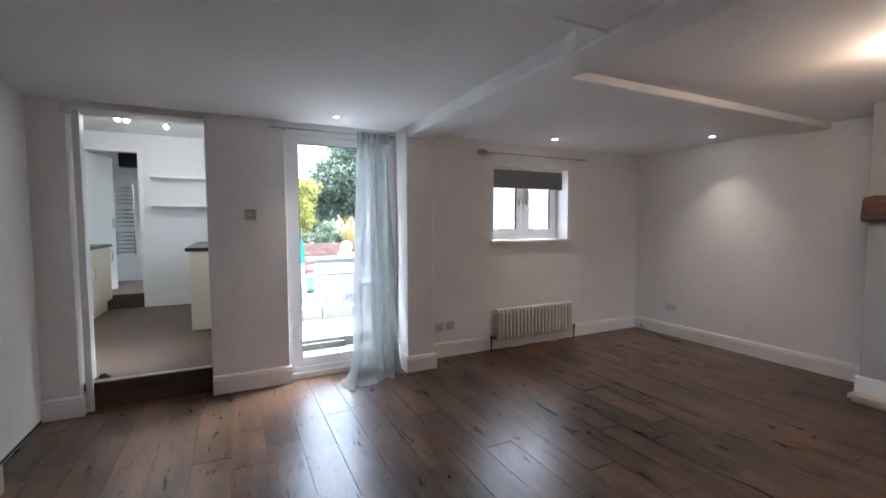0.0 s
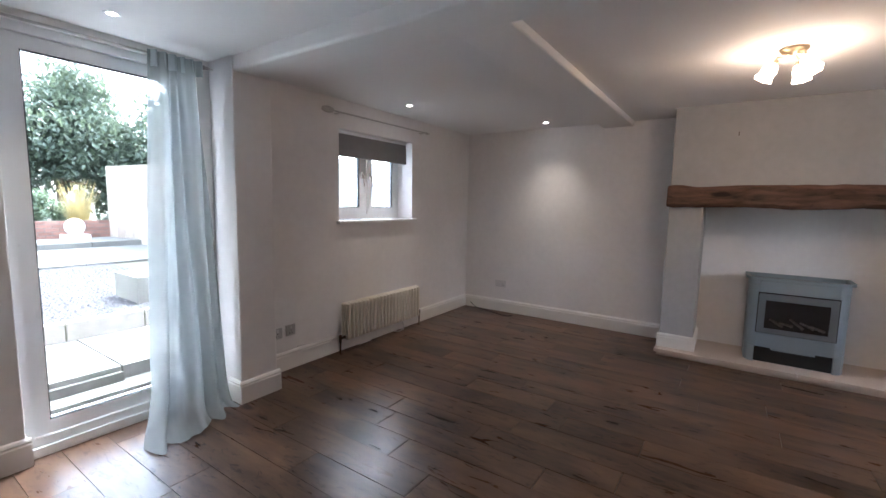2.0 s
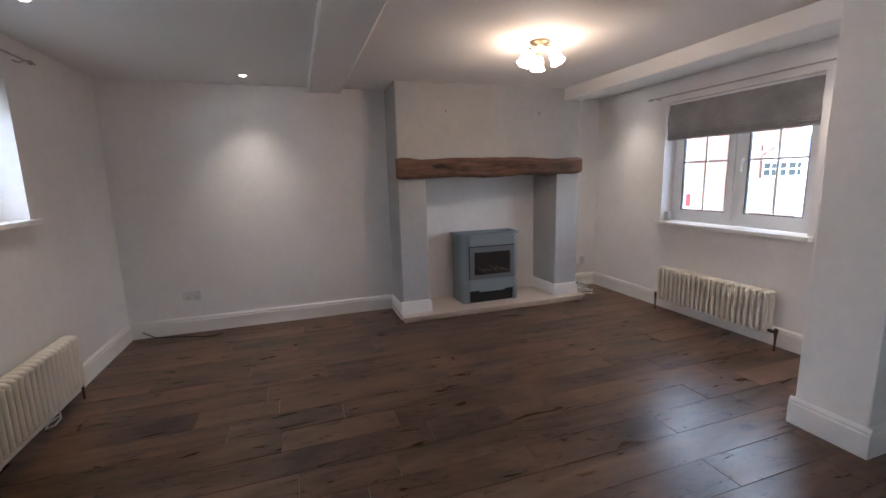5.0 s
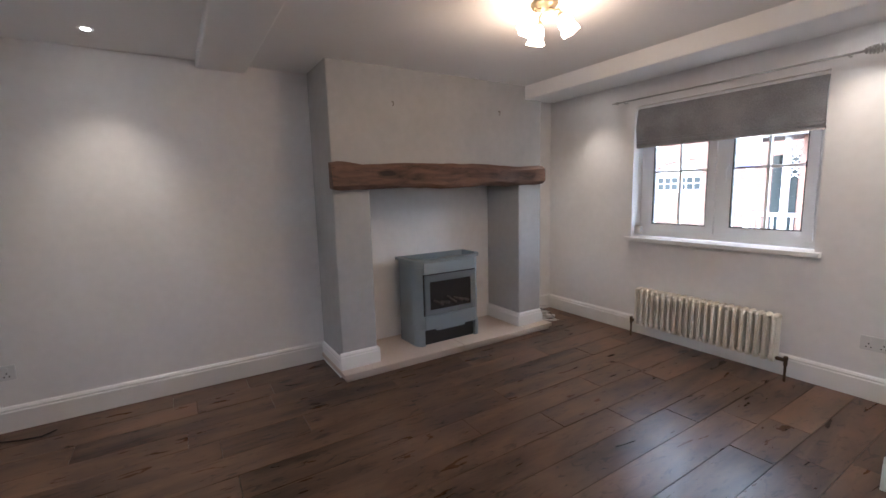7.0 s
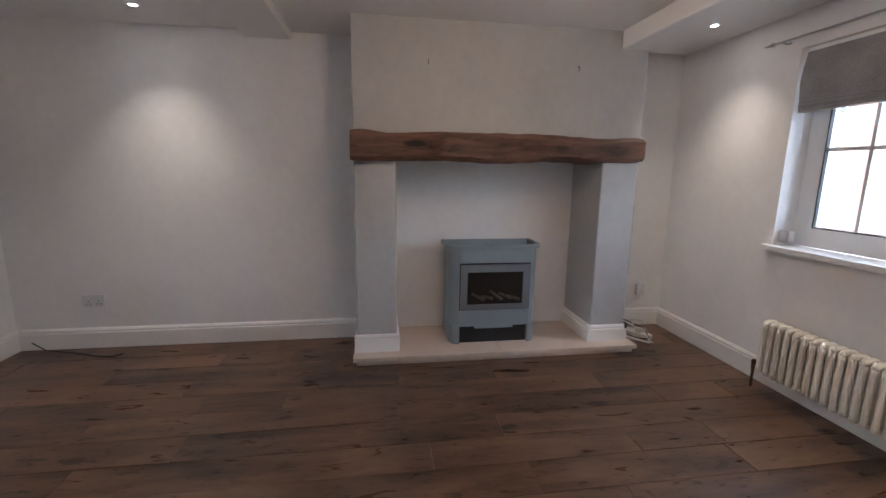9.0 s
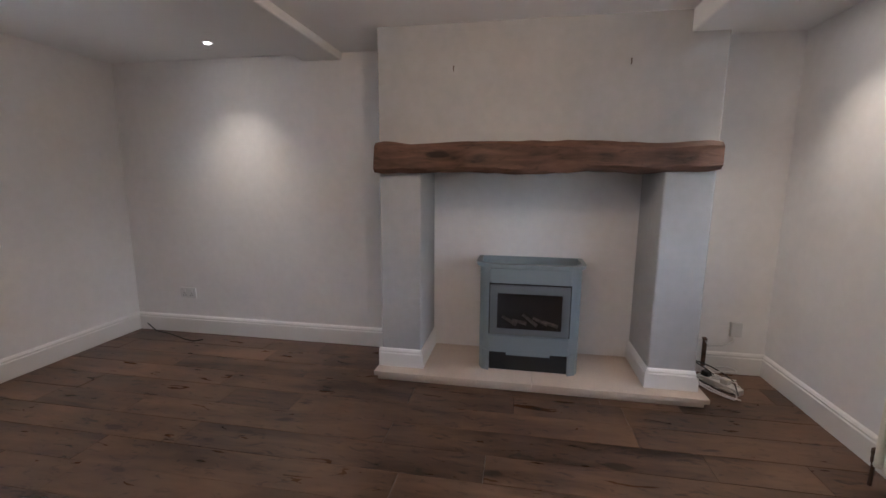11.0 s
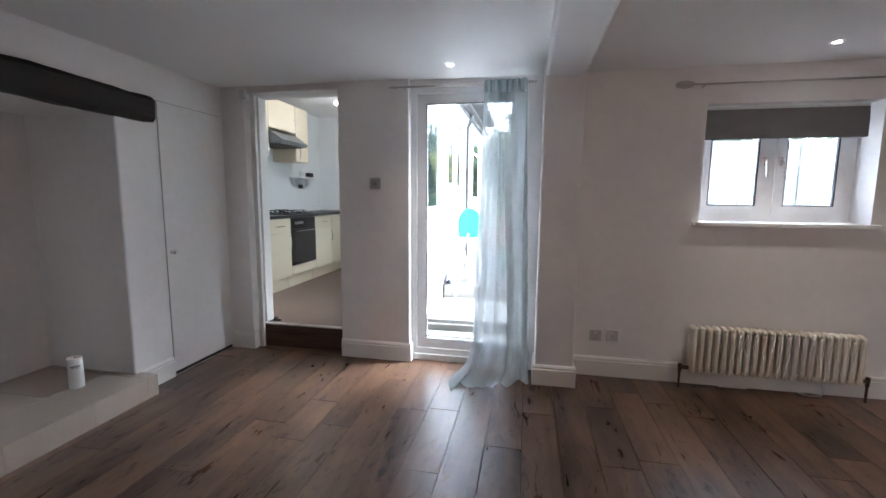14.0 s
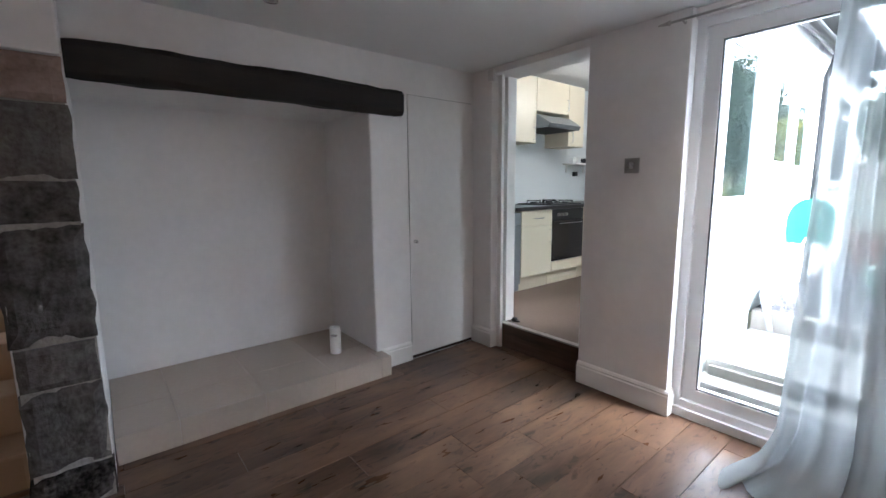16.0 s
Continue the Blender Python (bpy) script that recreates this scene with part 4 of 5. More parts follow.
solid("floor_cable", bm, M_BLACK, "black aerial cable lying along the skirting", "cable", smooth=True)
for y, z in ((1.545, 1.975), (0.555, 1.978)):
    bm = bmesh.new()
    rod(bm, (4.15, y, z), (4.132, y, z - 0.004), 0.0035, 8)
    tube(bm, [(4.134, y, z - 0.004), (4.128, y, z - 0.016), (4.132, y, z - 0.028), (4.14, y, z - 0.03)], 0.003, 6)
    tagged(solid("wall_hook", bm, M_BRONZE, "small metal picture hook on the chimney breast", "hook", "picture hooks"))


# ---- kitchen, one step up ----
M_VINYL = mat("brown vinyl floor", (0.125, 0.086, 0.064), 0.5, vary=0.18, scale=1.6, fine=30, bump=0.05)
M_CREAM = mat("cream cabinet front", (0.76, 0.68, 0.52), 0.4, vary=0.02, bump=0.01)
M_WORKTOP = mat("dark worktop", (0.03, 0.028, 0.027), 0.3, vary=0.4, fine=200, bump=0.02)
M_APPL = mat("grey appliance", (0.3, 0.32, 0.34), 0.35, metal=0.4, vary=0.04, bump=0.01)
M_KWALL = mat("kitchen wall paint", (0.76, 0.775, 0.77), 0.55, vary=0.02, scale=1.5, fine=50, bump=0.05)
M_RENDER = mat("white masonry paint", (0.8, 0.8, 0.79), 0.8, vary=0.04, scale=2, fine=60, bump=0.3)
M_RISER = wood("brown step board", (0.035, 0.02, 0.014), (0.13, 0.08, 0.055), 0.5, along=(0.8, 9, 9), knots=False, spread=0.0)
KF, KC = 0.2, 2.62
boxes("floor_kitchen", [(-2.2, 4.52, 0.1, 0.05, 7.8, KF), (-1.09, 4.47, 0.1, -0.262, 4.52, KF)], M_VINYL, "brown sheet vinyl kitchen floor", "floor")
boxes("step_riser", [(-1.09, 4.448, 0.0, -0.262, 4.47, KF - 0.004)], M_RISER, "dark brown board on the kitchen step", "step")
boxes("step_edge", [(-1.09, 4.442, KF - 0.004, -0.262, 4.49, KF + 0.006)], M_STEEL, "metal edging strip on the kitchen step", "trim")
boxes("ceiling_kitchen", [(-2.35, 4.62, KC, 0.3, 9.7, KC + 0.1)], M_CEIL, "white kitchen ceiling", "ceiling")
boxes("wall_kitchen_west", [(-2.35, 4.62, 0.0, -2.2, 9.7, KC)], M_KWALL, "white kitchen wall", "wall")
boxes("wall_kitchen_north", [(-2.2, 7.8, 0.0, -1.86, 7.95, KC), (-1.24, 7.8, 0.0, 0.05, 7.95, KC), (-1.86, 7.8, 2.37, -1.24, 7.95, KC), (-1.86, 7.8, 0.0, -1.24, 7.95, 0.4)], M_KWALL, "white kitchen end wall with a doorway", "wall")
# last opening is a presumed bathroom window, added to let daylight in
W_OPEN = ((4.98, 5.55, 1.2, 2.22), (6.04, 6.48, 1.46, 2.34), (6.68, 7.04, 1.44, 2.33), (8.3, 9.2, 1.3, 2.3))
yb, blocks = 4.62, []
for y0, y1, z0, z1 in W_OPEN:
    blocks += [(0.05, yb, -0.05, 0.3, y0, KC), (0.05, y0, -0.05, 0.3, y1, z0), (0.05, y0, z1, 0.3, y1, KC)]
    yb = y1
blocks.append((0.05, yb, -0.05, 0.3, 9.7, KC))
boxes("wall_kitchen_east", blocks, M_RENDER, "white painted outside wall of the kitchen", "wall")
boxes("wall_bathroom", [(-2.2, 9.55, 0.0, 0.05, 9.7, KC)], M_WALL, "cream bathroom wall", "wall")
boxes("floor_bathroom", [(-2.2, 7.95, 0.2, 0.05, 9.55, 0.4), (-1.86, 7.8, 0.39, -1.24, 7.95, 0.402)], M_VINYL, "brown vinyl bathroom floor", "floor")
boxes("step_bathroom", [(-1.86, 7.785, KF, -1.24, 7.8, 0.396)], M_RISER, "dark brown step board to the bathroom", "step")
for k, (y0, y1, z0, z1) in enumerate(W_OPEN):
    w = tagged(new("window_%d" % (3 + k)), "white framed kitchen window seen from the garden, or one added for bathroom light", "window", kind="structure")
    bm = bmesh.new()
    for b in ((0.24, y0, z0, 0.305, y0 + 0.04, z1), (0.24, y1 - 0.04, z0, 0.305, y1, z1), (0.24, y0 + 0.04, z0, 0.305, y1 - 0.04, z0 + 0.04), (0.24, y0 + 0.04, z1 - 0.04, 0.305, y1 - 0.04, z1)):
        box(bm, *b)
    if k:
        zt = z1 - 0.24
        box(bm, 0.24, y0 + 0.04, zt, 0.305, y1 - 0.04, zt + 0.04)
    part("window_frame", bm, M_UPVC, w)
    g = boxpart("pane", (0.29, y0 + 0.036, z0 + 0.036, 0.298, y1 - 0.036, z1 - 0.036), M_GLASS2, w)
    g.visible_shadow = False
    boxpart("window_sill", (0.24, y0 - 0.02, z0 - 0.03, 0.34, y1 + 0.02, z0), M_UPVC, w)
# door lining of the kitchen doorway
for n, b in (("trim_doorway", (-1.09, 4.5, KF, -1.05, 4.6, 2.165)), ("trim_doorway_stop", (-1.072, 4.41, 0.0, -1.03, 4.44, 2.165))):
    boxes(n, [b], M_TRIM, "white painted doorway lining", "trim", 0.003)
boxes("baseboard_kitchen", [(-1.24, 7.775, KF, -0.5, 7.8, KF + 0.13)], M_TRIM, "white kitchen skirting board", "skirting", 0.004)


bm = bmesh.new()
lathe(bm, [(0.024, 0.0), (0.026, 0.004), (0.022, 0.026), (0.014, 0.032), (0.004, 0.033)], (-1.0, 4.56, KF), 16)
box(bm, -1.03, 4.548, KF, -0.955, 4.572, KF + 0.012, 0.004)
solid("door_stop", bm, M_BLACK, "small black rubber door stop on the kitchen floor", "door stop")


def bow_handle(parent, a, b, out):
    """A bow handle between two points; out: the way it stands off."""
    a, b, o = Vector(a), Vector(b), Vector(out) * 0.03
    bm = bmesh.new()
    tube(bm, [a, a + o, a.lerp(b, 0.3) + o * 1.15, a.lerp(b, 0.7) + o * 1.15, b + o, b], 0.005, 8)
    return part("handle", bm, M_CHROME, parent, "chrome bow handle")


def base_unit(y0, y1, drawer, label):
    """A base cabinet on the west wall, its front facing east."""
    c = thing("base_cabinet", (-1.62, (y0 + y1) / 2, KF), label, "cabinet", "kitchen base cabinets")
    h = (y1 - y0) / 2 - 0.002
    boxpart("body", (-0.56, -h, 0.15, 0.0, h, 0.865), M_CREAM, c)
    boxpart("plinth", (-0.5, -h, 0.0, -0.04, h, 0.148), M_CREAM, c)
    zt = 0.695 if drawer else 0.86
    d = boxpart("door", (0.001, -h + 0.002, 0.155, 0.02, h - 0.002, zt), M_CREAM, c, bevel=0.003)
    bow_handle(d, (0.02, h - 0.05, zt - 0.05), (0.02, h - 0.05, zt - 0.19), (1, 0, 0))
    if drawer:
        d = boxpart("drawer", (0.001, -h + 0.002, 0.7, 0.02, h - 0.002, 0.86), M_CREAM, c, bevel=0.003)
        bow_handle(d, (0.02, -0.07, 0.78), (0.02, 0.07, 0.78), (1, 0, 0))
    return c


base_unit(5.335, 5.86, True, "cream base cabinet with drawer and door")
base_unit(6.465, 6.96, True, "cream base cabinet with drawer and door")
base_unit(6.96, 7.78, False, "cream base cabinet with one door")
bm = bmesh.new()
box(bm, -2.19, 4.7, KF + 0.868, -1.575, 7.79, KF + 0.905, 0.004)
solid("worktop", bm, M_WORKTOP, "dark speckled kitchen worktop on the cabinets", "worktop")
dw = thing("dishwasher", (-1.62, 5.03, KF), "grey dishwasher under the worktop", "dishwasher")
boxpart("body", (-0.56, -0.295, 0.02, 0.0, 0.295, 0.85), M_APPL, dw)
boxpart("front", (0.0, -0.293, 0.1, 0.025, 0.293, 0.73), M_APPL, dw, bevel=0.004)
boxpart("control_panel", (0.0, -0.293, 0.735, 0.027, 0.293, 0.85), M_APPL, dw, bevel=0.004)
ov = thing("built_in_oven", (-1.62, 6.1625, KF), "black built-in oven with glass door under the hob", "oven")
boxpart("body", (-0.55, -0.298, 0.27, 0.0, 0.298, 0.862), M_BLACK, ov)
boxpart("lower_panel", (-0.02, -0.298, 0.155, 0.02, 0.298, 0.265), M_CREAM, ov, "cream filler panel", 0.003)
boxpart("plinth", (-0.5, -0.298, 0.0, -0.04, 0.298, 0.15), M_CREAM, ov, "cream plinth")
d = boxpart("oven_door", (0.0, -0.295, 0.275, 0.028, 0.295, 0.735), M_STOVEGLASS, ov, "black glass door", 0.004)
bow_handle(d, (0.028, -0.22, 0.7), (0.028, 0.22, 0.7), (1, 0, 0))
cp = boxpart("control_panel", (0.0, -0.295, 0.74, 0.022, 0.295, 0.86), M_BLACK, ov)
for y in (-0.2, -0.13, -0.06):
    bm = bmesh.new()
    rod(bm, (0.022, y, 0.8), (0.045, y, 0.8), 0.019, 14, 0.016)
    part("knob", bm, M_STEEL, cp)
hob = thing("gas_hob", (-1.87, 6.16, KF + 0.905), "black gas hob with cast pan supports", "hob")
boxpart("hob_plate", (-0.25, -0.29, 0.0, 0.25, 0.29, 0.012), M_BLACK, hob, bevel=0.004)
for x in (-0.12, 0.12):
    for y in (-0.15, 0.15):
        bm = bmesh.new()
        lathe(bm, [(0.04, 0.012), (0.04, 0.024), (0.028, 0.03)], (x, y, 0), 14)
        for dx, dy in ((0.1, 0), (0, 0.12)):
            tube(bm, [(x - dx, y - dy, 0.014), (x - dx, y - dy, 0.045), (x + dx, y + dy, 0.045), (x + dx, y + dy, 0.014)], 0.005, 6)
        part("burner", bm, M_BLACK, hob)


def wall_unit(y0, y1, z0, z1, side, label):
    c = thing("wall_cabinet", (-1.87, (y0 + y1) / 2, z0), label, "cabinet", "kitchen wall cabinets")
    h = (y1 - y0) / 2 - 0.002
    boxpart("body", (-0.33, -h, 0.0, 0.0, h, z1 - z0), M_CREAM, c)
    d = boxpart("door", (0.001, -h + 0.002, 0.003, 0.02, h - 0.002, z1 - z0 - 0.003), M_CREAM, c, bevel=0.003)
    bow_handle(d, (0.02, side * (h - 0.05), 0.04), (0.02, side * (h - 0.05), 0.17), (1, 0, 0))
    return c


wall_unit(4.95, 5.45, 1.8, 2.52, 1, "cream wall cabinet with chrome handle")
wall_unit(5.45, 5.86, 1.8, 2.52, 1, "cream wall cabinet with chrome handle")
wall_unit(5.86, 6.47, 2.16, 2.52, 1, "short cream wall cabinet above the cooker hood")
wall_unit(6.47, 6.8, 1.8, 2.52, -1, "narrow cream wall cabinet beside the hood")
hd = thing("cooker_hood", (-2.195, 6.165, 1.97), "dark visor cooker hood above the hob", "cooker hood")
bm = bmesh.new()
pr = [(0.0, 0.0), (0.5, 0.0), (0.52, 0.04), (0.36, 0.15), (0.0, 0.18)]
lo = [bm.verts.new((x, -0.3, z)) for x, z in pr]
hi = [bm.verts.new((x, 0.3, z)) for x, z in pr]
for i in range(5):
    bm.faces.new((lo[i], lo[(i + 1) % 5], hi[(i + 1) % 5], hi[i]))
bm.faces.new(lo)
bm.faces.new(hi[::-1])
part("visor", bm, M_STOVE2, hd)
boxpart("filter", (0.03, -0.27, -0.006, 0.47, 0.27, 0.0), M_BLACK, hd)
sh = thing("wall_shelf", (-2.2, 7.15, 1.6), "small white wall shelf in the kitchen", "shelf")
boxpart("board", (0.0, -0.28, 0.0, 0.18, 0.28, 0.022), M_TRIM, sh, bevel=0.002)
for y in (-0.2, 0.2):
    boxpart("bracket", (0.0, y - 0.01, -0.1, 0.015, y + 0.01, 0.0), M_TRIM, sh)
bm = bmesh.new()
box(bm, -2.13, 7.0, 1.622, -2.07, 7.1, 1.7, 0.006)
solid("white_box", bm, M_PLASTIC, "small white box standing on the kitchen shelf", "box")
bm = bmesh.new()
box(bm, -2.14, 7.2, 1.622, -2.06, 7.32, 1.69, 0.008)
solid("small_radio", bm, M_BLACK, "small black radio standing on the kitchen shelf", "radio")
bm = bmesh.new()
box(bm, -2.2, 7.1, 1.45, -2.15, 7.16, 1.51, 0.006)
solid("wall_plug", bm, M_BLACK, "black plug in the wall below the shelf", "plug")
# units along the garden side
eu = thing("end_cabinet", (-0.52, 5.92, KF), "cream base cabinet run with plain end panel", "cabinet")
boxpart("end_panel", (0.0, 0.0, 0.0, 0.56, 0.02, 0.868), M_CREAM, eu)
boxpart("body", (0.02, 0.021, 0.15, 0.56, 1.87, 0.868), M_CREAM, eu)
boxpart("plinth", (0.06, 0.022, 0.0, 0.55, 1.86, 0.149), M_CREAM, eu)
bm = bmesh.new()
box(bm, -0.56, 5.895, KF + 0.869, 0.05, 7.79, KF + 0.907, 0.004)
solid("worktop", bm, M_WORKTOP, "dark speckled worktop over the end cabinet", "worktop")
tap = thing("mixer_tap", (-0.2, 6.3, KF + 0.907), "chrome mixer tap on the dark worktop", "tap")
bm = bmesh.new()
tube(bm, [(0, 0, 0), (0, 0, 0.1), (-0.03, 0, 0.14), (-0.09, 0, 0.14), (-0.1, 0, 0.12)], 0.011, 8)
part("spout", bm, M_CHROME, tap, smooth=True)
bm = bmesh.new()
tube(bm, [(0, 0, 0.06), (0, -0.05, 0.09)], 0.006, 8)
part("lever", bm, M_CHROME, tap)
for z in (1.615, 2.015):
    s = thing("floating_shelf", (-0.65, 7.8, z), "white floating shelf on the kitchen end wall, empty", "shelf", "floating shelves")
    boxpart("board", (-0.45, -0.2, 0.0, 0.55, 0.0, 0.035), M_TRIM, s, bevel=0.003)
    boxpart("wall_batten", (-0.44, -0.02, -0.02, 0.54, 0.0, 0.0), M_TRIM, s)
bd = thing("bathroom_door", (-1.85, 7.87, 0.41), "plain white door standing open to the bathroom", "door", turn=72)
boxpart("leaf", (0.0, 0.0, 0.0, 0.6, 0.036, 1.94), M_TRIM, bd, bevel=0.003)
bm = bmesh.new()
box(bm, 0.53, -0.008, 0.9, 0.57, 0.0, 1.06, 0.003)
tube(bm, [(0.55, -0.008, 1.0), (0.55, -0.045, 1.0), (0.45, -0.05, 1.0)], 0.008, 8)
part("handle", bm, M_CHROME, bd, "chrome lever handle")
boxes("trim_bathroom_door", [(-1.9, 7.785, 0.4, -1.85, 7.8, 2.42), (-1.25, 7.785, 0.4, -1.2, 7.8, 2.42), (-1.85, 7.785, 2.37, -1.25, 7.8, 2.42)], M_TRIM, "white architrave round the bathroom doorway", "trim")
tr = thing("towel_rail", (-1.74, 9.5, 0.85), "chrome ladder towel rail on the bathroom wall", "towel rail")
for x in (-0.13, 0.13):
    bm = bmesh.new()
    rod(bm, (x, 0, 0), (x, 0, 1.2), 0.015, 10)
    part("upright", bm, M_CHROME, tr)
for i in range(16):
    bm = bmesh.new()
    z = 0.05 + 0.068 * i + 0.04 * (i > 5) + 0.04 * (i > 10)
    tube(bm, [(-0.13, -0.01, z), (0, -0.035, z), (0.13, -0.01, z)], 0.011, 8)
    part("rung", bm, M_CHROME, tr)
bm = bmesh.new()
box(bm, -1.62, 8.6, 2.25, 0.05, 8.75, 2.5, 0.01)
solid("bathroom_beam", bm, M_BLACKBEAM, "black beam end across the bathroom ceiling", "beam")
tk = thing("track_spotlight", (-0.95, 6.45, KC), "steel bar with spotlights on the kitchen ceiling, lit", "lamp")
bm = bmesh.new()
rod(bm, (-0.22, -0.12, -0.045), (0.22, 0.12, -0.045), 0.009, 10)
rod(bm, (0, 0, 0), (0, 0, -0.045), 0.035, 16, 0.03)
part("bar", bm, M_STEEL, tk)
for k, u in enumerate((-1, -0.65, 1)):
    bm = bmesh.new()
    x, y = 0.21 * u, 0.115 * u
    tube(bm, [(x, y, -0.045), (x, y, -0.08)], 0.005, 8)
    rod(bm, (x + 0.01, y + 0.02, -0.08), (x - 0.01, y - 0.045, -0.12), 0.022, 14, 0.03)
    h = part("spot_head", bm, M_STEEL, tk)
    bm = bmesh.new()
    rod(bm, (x - 0.0102, y - 0.046, -0.1205), (x - 0.0112, y - 0.0492, -0.1225), 0.026, 14)
    part("lens", bm, M_SPOT, h)
kl = new("kitchen_lamp", bpy.data.lights.new("kitchen_lamp", "POINT"))
kl.data.energy, kl.data.color, kl.data.shadow_soft_size = 0.8, (1.0, 0.9, 0.78), 0.05
kl.location = (-0.97, 6.38, KC - 0.2)

# ---- garden ----
M_SLAB = mat("weathered concrete slab", (0.15, 0.148, 0.135), 0.85, vary=0.3, scale=3, fine=60, bump=0.4, spread=0.2)
M_GRAVEL = mat("slate chippings", (0.06, 0.058, 0.06), 0.8, vary=0.5, scale=8, fine=30, bump=0.3)
M_GRASSY = mat("far ground", (0.07, 0.07, 0.045), 0.95, vary=0.3, scale=0.5, fine=12, bump=0.3)
M_ROADM = mat("asphalt", (0.06, 0.06, 0.062), 0.85, vary=0.2, scale=2, fine=80, bump=0.3)
M_BRICK = mat("red brick", (0.24, 0.13, 0.1), 0.85, vary=0.25, scale=6, fine=50, bump=0.4, spread=0.5)
M_FENCE = wood("pale fence board", (0.3, 0.25, 0.2), (0.55, 0.48, 0.4), 0.8, along=(9, 9, 0.8), knots=False)
boxes("ground", [(-700, -700, -0.4, 700, 700, -0.15)], M_GRASSY, "ground reaching to the horizon", "ground")
boxes("garden_bed", [(0.3, 5.85, -0.15, 9.0, 40.0, 0.32), (4.9, 4.72, -0.15, 9.0, 5.85, 0.32)], M_GRASSY, "raised garden soil behind the house", "ground")
boxes("path_gravel_strip", [(0.3, 4.62, -0.15, 4.9, 5.85, 0.03)], M_GRAVEL, "gravel strip outside the garden door", "path")
gs = thing("garden_steps", (0.3, 4.7, 0.03), "pale concrete garden steps outside the door", "steps")
boxpart("lower_slab", (0.02, 0.05, 0.0, 1.05, 0.3, 0.07), M_SLAB, gs, bevel=0.006)
# riser in a darker stone colour than the slabs
boxpart("riser", (0.05, 0.2, 0.0, 0.62, 0.235, 0.13), mat("dark stone", (0.1, 0.095, 0.085), 0.9, vary=0.3, scale=9), gs, "dark riser")
for x0, x1 in ((0.02, 0.62), (0.63, 1.25), (1.26, 1.9)):
    for y0, y1 in ((0.24, 0.72), (0.73, 1.15)):
        boxpart("slab", (x0, y0, 0.0, x1, y1, 0.165), M_SLAB, gs, bevel=0.006)
ke = thing("stone_edging", (0.3, 5.85, 0.03), "grey stone edging before the gravel bed", "edging")
for i in range(6):
    boxpart("edging_block", (0.02 + 0.55 * i, -0.005, 0.0, 0.56 + 0.55 * i, 0.09, 0.31), mat("edging stone", (0.24, 0.225, 0.2), 0.9, vary=0.3, scale=8, bump=0.5) if i == 0 else bpy.data.materials["edging stone"], ke, bevel=0.008)


def pebbles(name, x0, x1, y0, y1, z, count, size, material, label, seed):
    rg = random.Random(seed)
    verts, faces = [], []
    for _ in range(count):
        cx, cy = rg.uniform(x0, x1), rg.uniform(y0, y1)
        a, s = rg.uniform(0, 3.1), size * rg.uniform(0.6, 1.4)
        b0 = len(verts)
        for k in range(5):
            q = a + k * 1.257
            verts.append((cx + s * math.cos(q) * rg.uniform(0.7, 1.1), cy + s * 0.7 * math.sin(q), z + rg.uniform(0, 0.004)))
        verts.append((cx + rg.uniform(-0.3, 0.3) * s, cy, z + s * rg.uniform(0.35, 0.7)))
        faces += [(b0 + k, b0 + (k + 1) % 5, b0 + 5) for k in range(5)]
    me = bpy.data.meshes.new(name)
    me.from_pydata(verts, [], faces)
    me.materials.append(material)
    return tagged(new(name, me), label, "gravel", kind="stuff")


M_CHIP = mat("loose grey chippings", (0.075, 0.073, 0.078), 0.85, vary=0.8, scale=30, fine=90, bump=0.2)
pebbles("gravel", 0.32, 2.3, 5.95, 9.3, 0.32, 9000, 0.028, M_CHIP, "grey slate chippings over the garden bed", 2)
pebbles("gravel", 0.35, 1.3, 4.63, 4.76, 0.03, 700, 0.014, M_CHIP, "fine chippings beside the door sill", 3)
pv = tagged(new("pavement"), "pale patio paving beyond the gravel", "paving", kind="structure")
for i in range(7):
    for j in range(3):
        boxpart("slab", (0.4 + 0.8 * i, 9.3 + 0.8 * j, 0.3, 1.19 + 0.8 * i, 10.09 + 0.8 * j, 0.36), M_SLAB, pv, bevel=0.005)
for i in range(7):
    boxpart("slab", (0.4 + 0.8 * i, 11.75, 0.3, 1.19 + 0.8 * i, 12.9, 0.46), M_SLAB, pv, bevel=0.005)


def brick_wall(name, x0, y0, length, rows, z, label, axis="x", bl=0.215, bh=0.065, bd=0.1):
    w = thing(name, (x0, y0, z), label, "wall")
    bm = bmesh.new()
    box(bm, -bl / 2, -bd / 2, 0, bl / 2, bd / 2, bh, 0.004)
    me = mesh_of("brick", bm, M_BRICK)
    for r in range(rows):
        x = bl / 2 if r % 2 == 0 else 0.0
        while x < length + bl / 4:
            ob = new("brick", me)
            ob.parent = w
            ob.location = (x, 0, r * (bh + 0.01)) if axis == "x" else (0, x, r * (bh + 0.01))
            if axis != "x":
                ob.rotation_euler = (0, 0, math.pi / 2)
            x += bl + 0.01
    hd2 = rows * (bh + 0.01) - 0.01
    boxpart("mortar", (0, -bd / 2 + 0.006, 0, length, bd / 2 - 0.006, hd2) if axis == "x" else (-bd / 2 + 0.006, 0, 0, bd / 2 - 0.006, length, hd2), M_SLAB, w)
    return w


